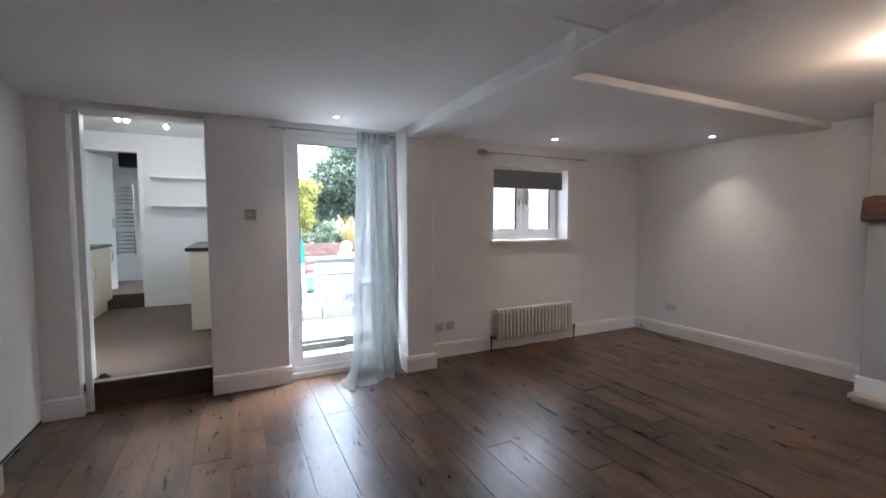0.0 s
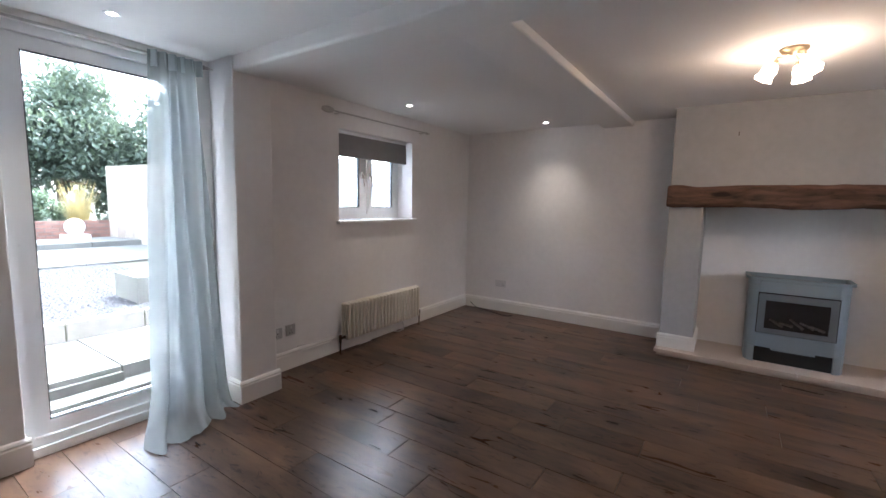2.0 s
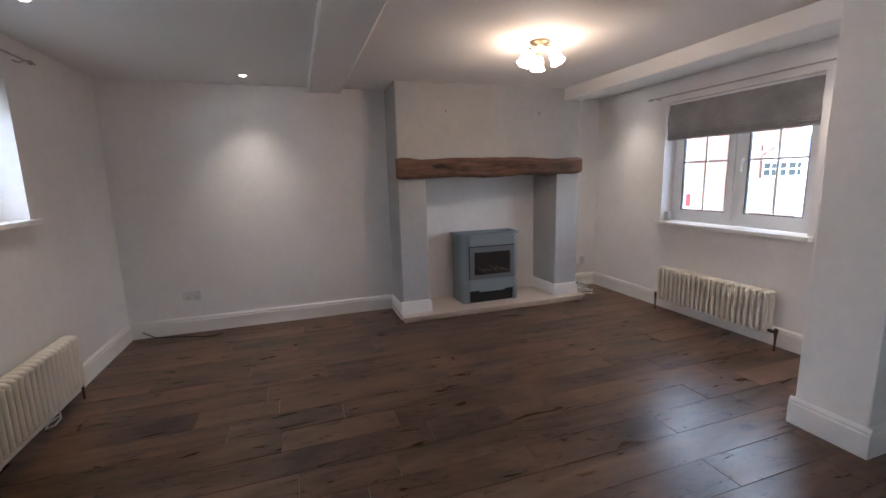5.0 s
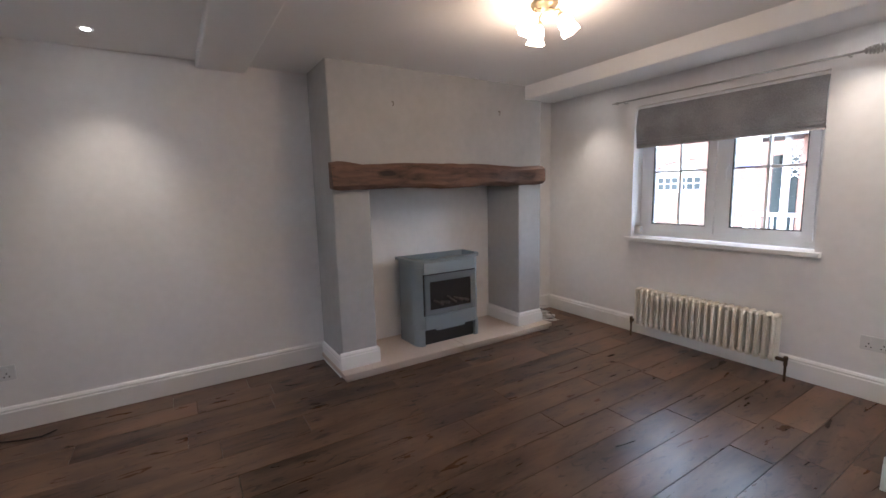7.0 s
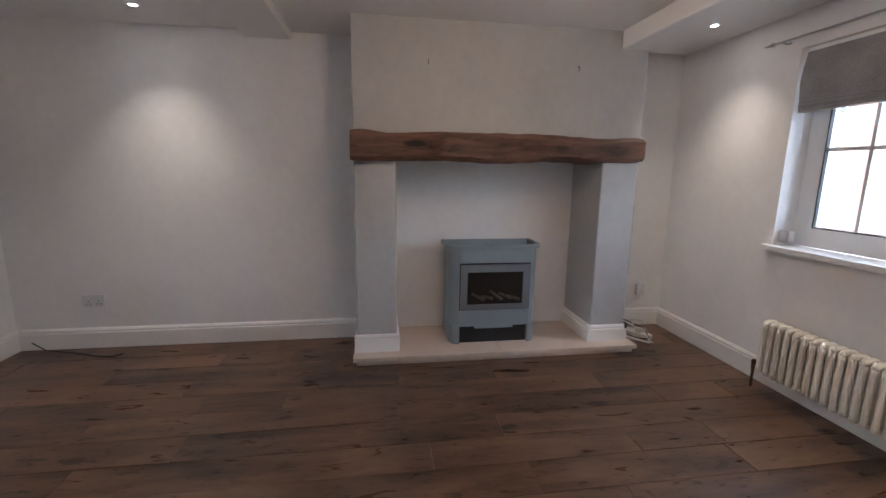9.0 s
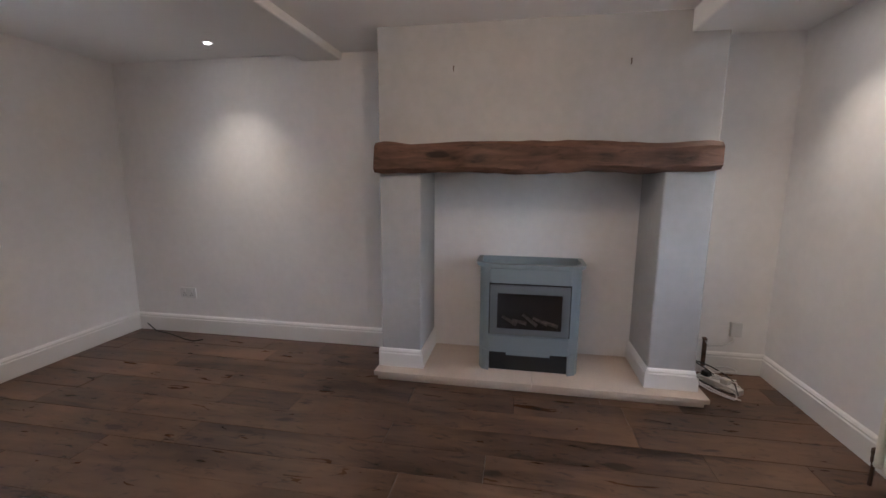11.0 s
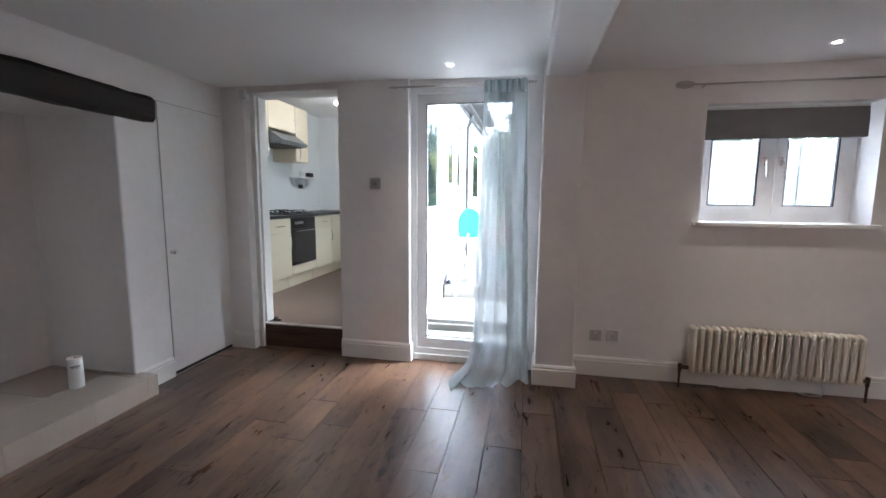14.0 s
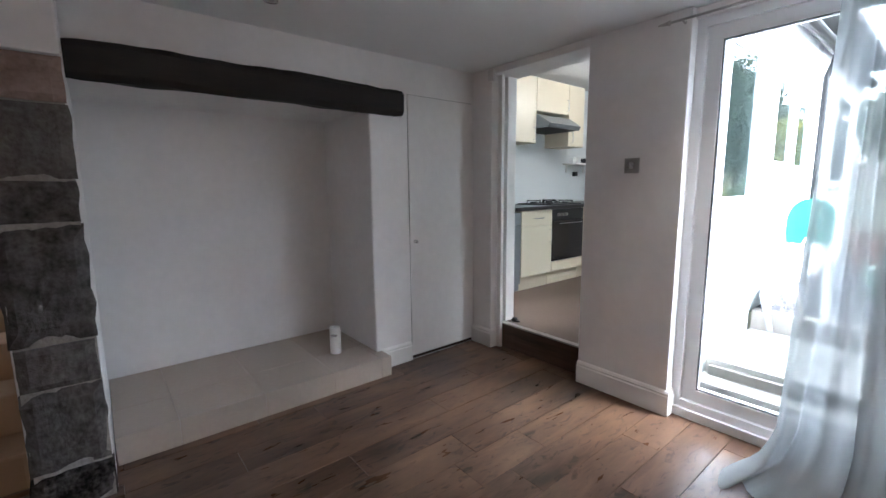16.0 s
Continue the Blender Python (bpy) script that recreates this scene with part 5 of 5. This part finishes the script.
brick_wall("garden_wall", 0.6, 13.0, 5.2, 5, 0.46, "low brick retaining wall before the shrubs")
brick_wall("brick_planter", 0.55, 8.6, 0.55, 6, 0.32, "small brick planter beside the path")
bm = bmesh.new()
box(bm, 1.5, 6.2, 0.32, 1.9, 6.75, 0.58, 0.01)
solid("stone_planter", bm, M_SLAB, "square pale stone planter on the gravel", "planter")
so = thing("stone_ball", (2.78, 12.6, 0.46), "white stone ball on a square plinth", "ornament")
boxpart("plinth", (-0.2, -0.2, 0.0, 0.2, 0.2, 0.1), M_RENDER, so, bevel=0.01)
bm = bmesh.new()
bmesh.ops.create_icosphere(bm, subdivisions=3, radius=0.17, matrix=Matrix.Translation((0, 0, 0.26)))
part("ball", bm, M_RENDER, so, smooth=True)
pot = thing("plant_pot", (0.9, 7.2, 0.335), "green glazed round plant pot on the gravel", "plant pot")
M_GLAZE = mat("green glaze", (0.2, 0.3, 0.25), 0.25, vary=0.15, scale=6, bump=0.02)
bm = bmesh.new()
lathe(bm, [(0.08, 0.0), (0.11, 0.05), (0.127, 0.15), (0.12, 0.21), (0.132, 0.225), (0.132, 0.245), (0.118, 0.245), (0.112, 0.2)], n=24)
part("bowl", bm, M_GLAZE, pot, smooth=True)
bm = bmesh.new()
lathe(bm, [(0.111, 0.2), (0.05, 0.212), (0.01, 0.215)], n=20)
part("soil", bm, M_GRASSY, pot)
# turquoise hose reel on a white stand
hr = thing("hose_reel", (0.57, 6.12, 0.32), "turquoise garden hose reel on a white tubular stand", "hose reel")
M_TURQ = mat("turquoise plastic", (0.02, 0.2, 0.15), 0.45, vary=0.06, bump=0.02)
bm = bmesh.new()
pr = [(0.13 * math.cos(a), 0.72 + 0.17 * math.sin(a) + 0.0) for a in [math.pi * k / 12 for k in range(13)]] + [(-0.13, 0.55), (0.13, 0.55)]
lo = [bm.verts.new((x, -0.1, z)) for x, z in pr]
hi = [bm.verts.new((x, 0.1, z)) for x, z in pr]
for i in range(len(pr)):
    bm.faces.new((lo[i], lo[(i + 1) % len(pr)], hi[(i + 1) % len(pr)], hi[i]))
bm.faces.new(lo)
bm.faces.new(hi[::-1])
bmesh.ops.bevel(bm, geom=[e for e in bm.edges if abs(e.verts[0].co.y - e.verts[1].co.y) < 1e-5], offset=0.012, segments=2, affect="EDGES")
part("reel_case", bm, M_TURQ, hr)
for y in (-0.08, 0.08):
    bm = bmesh.new()
    tube(bm, [(-0.12, y, 0.6), (-0.16, y, 0.4), (-0.13, y, 0.2), (-0.2, y, 0.0)], 0.011, 8)
    tube(bm, [(0.1, y, 0.56), (0.12, y, 0.3), (0.16, y, 0.0)], 0.011, 8)
    part("stand", bm, M_UPVC, hr, "white tubular stand")
bm = bmesh.new()
tube(bm, [(0.0, -0.1, 0.6), (-0.05, -0.16, 0.45), (0.0, -0.2, 0.2), (0.05, -0.24, 0.03), (0.15, -0.2, 0.012), (0.2, -0.05, 0.012), (0.1, 0.1, 0.012)], 0.009, 8)
part("hose", bm, mat("pale hose", (0.6, 0.55, 0.42), 0.5), hr, "pale hanging hose", True)
bm = bmesh.new()
box(bm, -0.02, -0.17, 0.0, 0.02, 0.17, 0.3, 0.006)
gp = tagged(new("grey_panel", mesh_of("grey_panel", bm, mat("grey slate panel", (0.22, 0.23, 0.25), 0.7, vary=0.2))), "grey slate panel leaning against the wall", "panel")
gp.matrix_world = pose(0.42, 6.0, 0.19, 0, -14, 12)

# roof edge of the kitchen with gutter
boxes("roof_kitchen", [(-2.4, 4.72, KC + 0.1, 0.55, 9.8, KC + 0.18)], mat("roof felt", (0.12, 0.12, 0.12), 0.9, vary=0.2), "flat roof over the kitchen", "roof")
boxes("fascia", [(0.3, 4.72, KC - 0.14, 0.335, 9.8, KC + 0.1)], M_UPVC, "white fascia board under the roof", "fascia")
gu = thing("gutter", (0.4, 4.8, KC - 0.06), "black rain gutter along the kitchen roof", "gutter")
bm = bmesh.new()
prof = [(0.055 * math.cos(math.pi + math.pi * k / 10), 0.055 * math.sin(math.pi + math.pi * k / 10)) for k in range(11)]
prof += [(0.05 * math.cos(2 * math.pi - math.pi * k / 10), 0.05 * math.sin(2 * math.pi - math.pi * k / 10)) for k in range(11)]
a = [bm.verts.new((x, 0.0, z)) for x, z in prof]
b = [bm.verts.new((x, 4.9, z)) for x, z in prof]
for i in range(len(prof)):
    bm.faces.new((a[i], a[(i + 1) % len(prof)], b[(i + 1) % len(prof)], b[i]))
part("trough", bm, M_BLACK, gu)
bm = bmesh.new()
tube(bm, [(0, 2.6, -0.05), (-0.02, 2.6, -0.14), (-0.055, 2.6, -0.24), (-0.055, 2.6, -2.3)], 0.026, 10)
part("downpipe", bm, M_BLACK, gu)

# fence seen through the small window and beside the garden


def fence(name, x0, y0, dx, dy, n, z, h, label, material, w=0.14):
    f = thing(name, (x0, y0, z), label, "fence")
    turn = math.atan2(dy, dx)
    bm = bmesh.new()
    box(bm, -w / 2, -0.01, 0, w / 2, 0.01, h, 0.003)
    me = mesh_of("board", bm, material)
    for i in range(n):
        ob = new("board", me)
        ob.parent = f
        ob.location = (math.cos(turn) * (w + 0.012) * i, math.sin(turn) * (w + 0.012) * i + 0.012 * (i % 2), 0)
        ob.rotation_euler = (0, 0, turn)
    for zz in (0.25, h - 0.3):
        bm = bmesh.new()
        box(bm, 0, 0.012, 0, n * (w + 0.012), 0.05, 0.07)
        r = part("rail", bm, material, f)
        r.location = (0, 0, zz)
        r.rotation_euler = (0, 0, turn)
    return f


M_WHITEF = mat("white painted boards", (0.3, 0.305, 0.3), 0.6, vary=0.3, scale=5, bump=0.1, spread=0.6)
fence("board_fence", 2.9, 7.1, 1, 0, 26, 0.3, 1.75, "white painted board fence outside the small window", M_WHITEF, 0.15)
fence("garden_fence", 3.5, 12.9, 0.12, -1, 36, 0.3, 1.7, "weathered board fence along the garden", M_FENCE, 0.15)
bm = bmesh.new()
bm.faces.new([bm.verts.new(p) for p in ((3.25, 7.05, 1.62), (3.42, 7.05, 1.6), (3.36, 7.05, 1.38))])
bmesh.ops.solidify(bm, geom=list(bm.faces), thickness=0.012)
solid("slate_ornament", bm, mat("pale slate", (0.42, 0.4, 0.38), 0.7, vary=0.4, scale=14), "small grey three-cornered ornament on the fence", "ornament")

# shrubs and trees


def foliage(rg, blobs, count, size, flat=0.35):
    """Leaves scattered through ragged clumps: each a bent four-cornered blade."""
    verts, faces = [], []
    tot = sum(b[3] ** 2 for b in blobs)
    for cx, cy, cz, r, sq in blobs:
        for _ in range(int(count * r * r / tot)):
            d = Vector((rg.gauss(0, 1), rg.gauss(0, 1), rg.gauss(0, 1))).normalized()
            rad = r * (rg.random() ** 0.45) * (0.78 + 0.5 * noise.noise(Vector((cx, cy, cz)) + d * 1.9))
            p = Vector((cx, cy, cz)) + Vector((d.x * rad, d.y * rad, d.z * rad * sq))
            q = Euler((rg.uniform(-1.2, 1.2), rg.uniform(-1.2, 1.2), rg.uniform(0, 6.3))).to_matrix()
            s = size * rg.uniform(0.6, 1.5)
            b0 = len(verts)
            for lx, ly, lz in ((-s, 0, 0), (0, -s * 0.42, s * flat * 0.4), (s, 0, 0), (0, s * 0.42, s * flat * 0.4)):
                verts.append(tuple(p + q @ Vector((lx, ly, lz))))
            faces += [(b0, b0 + 1, b0 + 2), (b0, b0 + 2, b0 + 3)]
    return verts, faces


def leafmat(name, color):
    m = mat(name, color, 0.55, vary=0.45, scale=2.2, fine=9, bump=0.0)
    nt = m.node_tree
    b = nt.nodes["Principled BSDF"]
    t, mx = nt.nodes.new("ShaderNodeBsdfTranslucent"), nt.nodes.new("ShaderNodeMixShader")
    t.inputs[0].default_value = (color[0] * 1.6, color[1] * 1.5, color[2] * 1.1, 1)
    mx.inputs[0].default_value = 0.3
    nt.links.new(b.outputs[0], mx.inputs[1])
    nt.links.new(t.outputs[0], mx.inputs[2])
    nt.links.new(mx.outputs[0], nt.nodes["Material Output"].inputs[0])
    return m


M_BARK = mat("bark", (0.13, 0.1, 0.08), 0.9, vary=0.4, scale=12, bump=0.8)
M_LEAF = leafmat("green leaves", (0.1, 0.13, 0.075))
M_LEAFD = leafmat("dark evergreen leaves", (0.095, 0.125, 0.095))
M_LEAFY = leafmat("yellow green leaves", (0.25, 0.25, 0.07))
M_LEAFP = leafmat("pale green leaves", (0.15, 0.2, 0.14))


def plant(name, at, blobs, count, size, material, label, category, seed, trunk=1.0, limbs=7):
    rg = random.Random(seed)
    p = thing(name, at, label, category)
    bm = bmesh.new()
    tops = [b[:3] for b in blobs]
    tube(bm, [(0, 0, -0.1), (0.03, 0.02, trunk * 0.5), (0.0, 0.05, trunk)], 0.05 * max(trunk, 0.7), 8)
    for k in range(limbs):
        tx, ty, tz = tops[k % len(tops)]
        e = Vector((tx + rg.uniform(-0.4, 0.4), ty + rg.uniform(-0.4, 0.4), tz + rg.uniform(0, 0.5)))
        s = Vector((0, 0.03, trunk * rg.uniform(0.4, 1.0)))
        mid = s.lerp(e, 0.5) + Vector((rg.uniform(-0.15, 0.15), rg.uniform(-0.15, 0.15), 0.1))
        rod(bm, s, mid, 0.03 * max(trunk, 0.6), 6, 0.018)
        rod(bm, mid, e, 0.018, 6, 0.005)
    part("trunk", bm, M_BARK, p)
    v, f = foliage(rg, blobs, count, size)
    me = bpy.data.meshes.new("crown")
    me.from_pydata(v, [], f)
    me.materials.append(material)
    c = new("crown", me)
    c.parent = p
    return p


plant("evergreen_tree", (3.6, 16.6, 0.4), [(0, 0, 2.4, 1.9, 1.0), (-1.2, -0.2, 1.5, 1.3, 1), (1.3, 0, 1.9, 1.6, 1.1), (0.5, 0.2, 3.6, 1.3, 1.0), (1.6, -0.5, 0.9, 1.3, 1)], 26000, 0.075, M_LEAFD, "dense dark evergreen tree behind the garden wall", "tree", 11, 2.0)
plant("evergreen_tree", (6.3, 16.0, 0.4), [(0, 0, 2.4, 2.0, 1.2), (-1.0, 0, 1.3, 1.5, 1), (1.2, 0.3, 3.4, 1.5, 1.2), (2.4, 0, 1.8, 1.8, 1.1)], 22000, 0.08, M_LEAFD, "broad dark evergreen tree at the garden end", "tree", 12, 1.8)
plant("bushy_tree", (1.2, 17.6, 0.4), [(0, 0, 3.6, 1.3, 1.3), (-0.9, 0.2, 2.3, 1.4, 1.1), (0.5, -0.3, 4.7, 0.9, 1.2), (0.4, 0, 1.7, 1.4, 1)], 8500, 0.075, M_LEAF, "thin leafy tree with bare twigs showing", "tree", 13, 2.6, 16)
plant("yellow_shrub", (1.75, 14.5, 0.5), [(0, 0, 1.1, 0.75, 1.3), (0.3, 0.1, 1.9, 0.5, 1.2), (-0.35, 0, 0.7, 0.6, 1)], 6000, 0.055, M_LEAFY, "yellow-green shrub behind the low wall", "shrub", 14, 0.9)
plant("green_shrub", (0.85, 14.6, 0.5), [(0, 0, 0.9, 0.8, 1.1), (0.3, 0.2, 1.7, 0.7, 1), (-0.5, 0, 2.1, 0.9, 1.1)], 7000, 0.06, M_LEAF, "green shrub behind the low wall", "shrub", 15, 0.9)
plant("pale_shrub", (2.3, 13.7, 0.5), [(0, 0, 0.4, 0.5, 0.8), (0.6, 0.1, 0.45, 0.45, 0.8), (-0.7, 0, 0.4, 0.45, 0.8), (0.2, 0.1, 0.75, 0.35, 0.8)], 4200, 0.045, M_LEAFP, "pale variegated shrub above the low wall", "shrub", 16, 0.4)
plant("pale_shrub", (0.9, 13.6, 0.5), [(0, 0, 0.4, 0.45, 0.8), (0.5, 0.1, 0.5, 0.4, 0.8)], 2400, 0.045, M_LEAFP, "pale variegated shrub above the low wall", "shrub", 17, 0.4)
rg = random.Random(9)
verts, faces = [], []
for _ in range(420):
    a, ln, r = rg.uniform(0, 6.3), rg.uniform(0.5, 1.25), rg.uniform(0, 0.16)
    bx, by = r * math.cos(a), r * math.sin(a)
    lean = rg.uniform(0.05, 0.35)
    b0 = len(verts)
    for k in range(4):
        t = k / 3
        px, py, pz = bx + lean * t * t * math.cos(a), by + lean * t * t * math.sin(a), ln * t
        w = 0.008 * (1 - t * 0.85)
        verts += [(px - w * math.sin(a), py + w * math.cos(a), pz), (px + w * math.sin(a), py - w * math.cos(a), pz)]
    faces += [(b0 + 2 * k, b0 + 2 * k + 1, b0 + 2 * k + 3, b0 + 2 * k + 2) for k in range(3)]
me = bpy.data.meshes.new("grass_clump")
me.from_pydata(verts, [], faces)
me.materials.append(leafmat("straw grass", (0.33, 0.28, 0.14)))
gc = tagged(new("grass_clump", me), "tall straw-coloured ornamental grass clump", "grass")
gc.location = (3.05, 13.3, 0.46)


# ---- street side ----
boxes("road", [(-40, -9.0, -0.149, 60, -2.2, -0.10)], M_ROADM, "grey asphalt road outside the street window", "road")
boxes("pavement_kerb", [(-40, -2.2, -0.149, 60, -0.84, -0.02)], M_SLAB, "concrete pavement along the house", "pavement")
M_PLATE = mat("yellow plate", (0.75, 0.6, 0.05), 0.4, vary=0.03)
M_CARW = mat("white car paint", (0.8, 0.8, 0.8), 0.2, vary=0.01, bump=0.0, coat=0.6)
M_CARGLASS = mat("dark car glass", (0.03, 0.04, 0.045), 0.08, vary=0.05, bump=0.0)
M_RED = mat("red lamp lens", (0.5, 0.03, 0.03), 0.2, vary=0.1, bump=0.0)

hb = thing("brick_house", (2.0, -9.5, -0.12), "red brick house across the street with an arched window", "house")
bm = bmesh.new()
for b in ((0.0, -0.3, 0.0, 5.55, 0.0, 5.6), (6.9, -0.3, 0.0, 13.0, 0.0, 5.6), (5.55, -0.3, 0.0, 6.9, 0.0, 1.25), (5.55, -0.3, 2.15, 6.9, 0.0, 5.6)):
    box(bm, *b)
part("wall", bm, M_BRICK, hb)
bm = bmesh.new()
box(bm, 5.55, -0.22, 1.7, 6.9, -0.06, 2.15)
part("arch_infill", bm, M_RENDER, hb, "pale painted arch panel")
bm = bmesh.new()
for k in range(13):
    a0, a1 = math.pi * (0.14 + 0.72 * k / 13), math.pi * (0.14 + 0.72 * (k + 0.9) / 13)
    for q0, q1 in ((0.78, 0.9),):
        pts = [(6.225 + r * math.cos(a) * 1.0, r * math.sin(a) * 0.75 + 1.52) for r, a in ((q0, a0), (q1, a0), (q1, a1), (q0, a1))]
        lo = [bm.verts.new((x, 0.02, z)) for x, z in pts]
        hi = [bm.verts.new((x, -0.05, z)) for x, z in pts]
        for i in range(4):
            bm.faces.new((lo[i], lo[(i + 1) % 4], hi[(i + 1) % 4], hi[i]))
        bm.faces.new(lo)
        bm.faces.new(hi[::-1])
part("brick_arch", bm, mat("darker arch brick", (0.28, 0.13, 0.1), 0.85, vary=0.3, scale=12), hb, "darker brick arch")
w = boxpart("window", (5.55, -0.2, 1.25, 6.9, -0.1, 1.7), M_UPVC, hb, "white window with small panes")
for k in range(6):
    x = 5.62 + 0.205 * k + (0.03 if k > 2 else 0)
    for z0, z1 in ((1.31, 1.47), (1.5, 1.65)):
        boxpart("pane", (x, -0.099, z0, x + 0.165, -0.09, z1), M_CARGLASS, w)
boxpart("roof", (-0.3, -4.0, 5.6, 13.3, 0.4, 5.9), mat("slate roof", (0.13, 0.13, 0.14), 0.8, vary=0.3, scale=5), hb)
for x in (1.0, 3.2, 8.6, 10.8):
    w = boxpart("window", (x, -0.1, 2.9, x + 1.0, 0.02, 4.2), M_UPVC, hb, "white sash window")
    for sx in (0.06, 0.53):
        boxpart("pane", (x + sx, 0.02, 2.96, x + sx + 0.41, 0.028, 4.14), M_CARGLASS, w)
# courses: shallow joints over the facade
bm = bmesh.new()
for r in range(28):
    z = 0.1 + 0.075 * r
    for x0, x1 in (((0.0, 13.0),) if not 1.2 < z < 2.2 else ((0.0, 5.5), (6.95, 13.0))):
        box(bm, x0, 0.0, z, x1, 0.004, z + 0.012)
part("mortar_joints", bm, M_SLAB, hb, "pale mortar courses")["kind"] = "stuff"

po = thing("porch", (4.15, -7.2, -0.1), "white timber porch with a brick pier and lattice", "porch")
boxpart("brick_pier", (0.0, -0.5, 0.0, 0.42, 0.0, 2.9), M_BRICK, po, "red brick pier")
for x in (0.62, 1.25):
    boxpart("post", (x, -0.12, 0.0, x + 0.1, 0.0, 2.3), M_RENDER, po, bevel=0.005)
boxpart("rail", (0.42, -0.09, 0.75, 1.3, -0.03, 0.82), M_RENDER, po)
for k in range(7):
    boxpart("baluster", (0.5 + 0.11 * k, -0.08, 0.1, 0.535 + 0.11 * k, -0.04, 0.75), M_RENDER, po)
boxpart("canopy", (-0.2, -0.9, 2.3, 1.9, 0.25, 2.42), mat("porch roof", (0.2, 0.19, 0.19), 0.8, vary=0.2), po, bevel=0.01)
for k in range(6):
    bm = bmesh.new()
    rod(bm, (0.45, -0.06, 1.5 + 0.12 * k), (0.62, -0.06, 1.62 + 0.12 * k), 0.01, 6)
    rod(bm, (0.62, -0.05, 1.5 + 0.12 * k), (0.45, -0.05, 1.62 + 0.12 * k), 0.01, 6)
    part("lattice", bm, M_RENDER, po)
boxpart("door", (0.75, -0.9, 0.0, 1.2, -0.85, 2.0), M_CARGLASS, po, "dark door behind the porch")

sg = thing("agent_sign", (4.2, -4.0, -0.1), "blue estate sign board on a white post", "sign")
boxpart("post", (0.22, -0.03, 0.0, 0.28, 0.03, 2.1), M_RENDER, sg, bevel=0.004)
bd2 = boxpart("board", (-0.22, 0.031, 1.66, 0.22, 0.05, 1.92), mat("blue sign board", (0.13, 0.14, 0.4), 0.4, vary=0.05), sg, "blue board", 0.003)
for z, w in ((1.83, 0.3), (1.715, 0.36)):
    boxpart("lettering_bar", (-w / 2, 0.05, z, w / 2, 0.053, z + 0.04), M_RENDER, bd2)
boxpart("upper_board", (-0.22, 0.031, 1.94, 0.22, 0.05, 2.08), M_RENDER, sg, "white upper board", 0.003)

# parked car, its tail towards the window


def car(at, turn, label):
    c = thing("parked_car", at, label, "car", turn=turn)
    # stations from tail to nose: x, half width, sill, waist, roof half width, roof
    st2 = ((0.0, 0.72, 0.42, 0.78, 0.62, 0.8), (0.06, 0.82, 0.3, 0.98, 0.66, 1.0), (0.35, 0.86, 0.24, 1.0, 0.62, 1.4), (0.8, 0.88, 0.22, 0.98, 0.62, 1.5), (1.8, 0.88, 0.22, 0.96, 0.62, 1.52),
           (2.5, 0.88, 0.22, 0.95, 0.6, 1.42), (3.1, 0.87, 0.24, 0.93, 0.72, 0.97), (3.8, 0.84, 0.26, 0.82, 0.66, 0.86), (4.15, 0.74, 0.34, 0.66, 0.56, 0.7))
    bm = bmesh.new()
    rings = []
    for x, hw, s, wz, rw, r in st2:
        prof = [(-hw * 0.9, s), (-hw, s + 0.12), (-hw, wz - 0.06), (-hw * 0.97, wz), (-rw, r - 0.05), (-rw * 0.8, r), (rw * 0.8, r), (rw, r - 0.05), (hw * 0.97, wz), (hw, wz - 0.06), (hw, s + 0.12), (hw * 0.9, s)]
        rings.append([bm.verts.new((x, y, z)) for y, z in prof])
    k = len(rings[0])
    for a, b in zip(rings, rings[1:]):
        for i in range(k):
            bm.faces.new((a[i], a[(i + 1) % k], b[(i + 1) % k], b[i]))
    bm.faces.new(rings[0])
    bm.faces.new(rings[-1][::-1])
    body = part("body", bm, M_CARW, c, smooth=True)
    body.modifiers.new("edges", "EDGE_SPLIT").split_angle = radians(35)
    bm = bmesh.new()
    bm.faces.new([bm.verts.new(p) for p in ((0.075, -0.6, 1.06), (0.075, 0.6, 1.06), (0.29, 0.55, 1.37), (0.29, -0.55, 1.37))])
    bmesh.ops.solidify(bm, geom=list(bm.faces), thickness=0.01)
    part("rear_window", bm, M_CARGLASS, c, "dark rear window")
    for s in (-1, 1):
        bm = bmesh.new()
        for x0, x1 in ((0.5, 1.3), (1.38, 2.3)):
            f = bm.faces.new([bm.verts.new((x, s * y, z)) for x, y, z in ((x0, 0.86, 1.04), (x1, 0.86, 1.03), (x1 - 0.04, 0.66, 1.42), (x0 + 0.08, 0.66, 1.42))])
        bmesh.ops.solidify(bm, geom=list(bm.faces), thickness=0.012)
        part("side_window", bm, M_CARGLASS, c)
        bm = bmesh.new()
        box(bm, -0.012, s * 0.56 - 0.09, 0.72, 0.1, s * 0.56 + 0.09, 0.99, 0.02)
        part("tail_lamp", bm, M_RED, c, "red tail lamp")
        for x in (0.75, 3.3):
            bm = bmesh.new()
            rod(bm, (x, s * 0.7, 0.32), (x, s * 0.895, 0.32), 0.32, 28)
            wh = part("wheel", bm, M_BLACK, c, "black tyre")
            bm = bmesh.new()
            rod(bm, (x, s * 0.89, 0.32), (x, s * 0.905, 0.32), 0.21, 20, 0.19)
            part("rim", bm, M_STEEL, wh, "steel rim")
    boxpart("number_plate", (-0.016, -0.26, 0.55, 0.02, 0.26, 0.66), M_PLATE, c, "yellow number plate")
    boxpart("bumper", (-0.05, -0.8, 0.32, 0.1, 0.8, 0.5), M_CARW, c, bevel=0.03)
    return c


car((7.2, -4.4, -0.1), 0, "white hatchback car parked on the street")
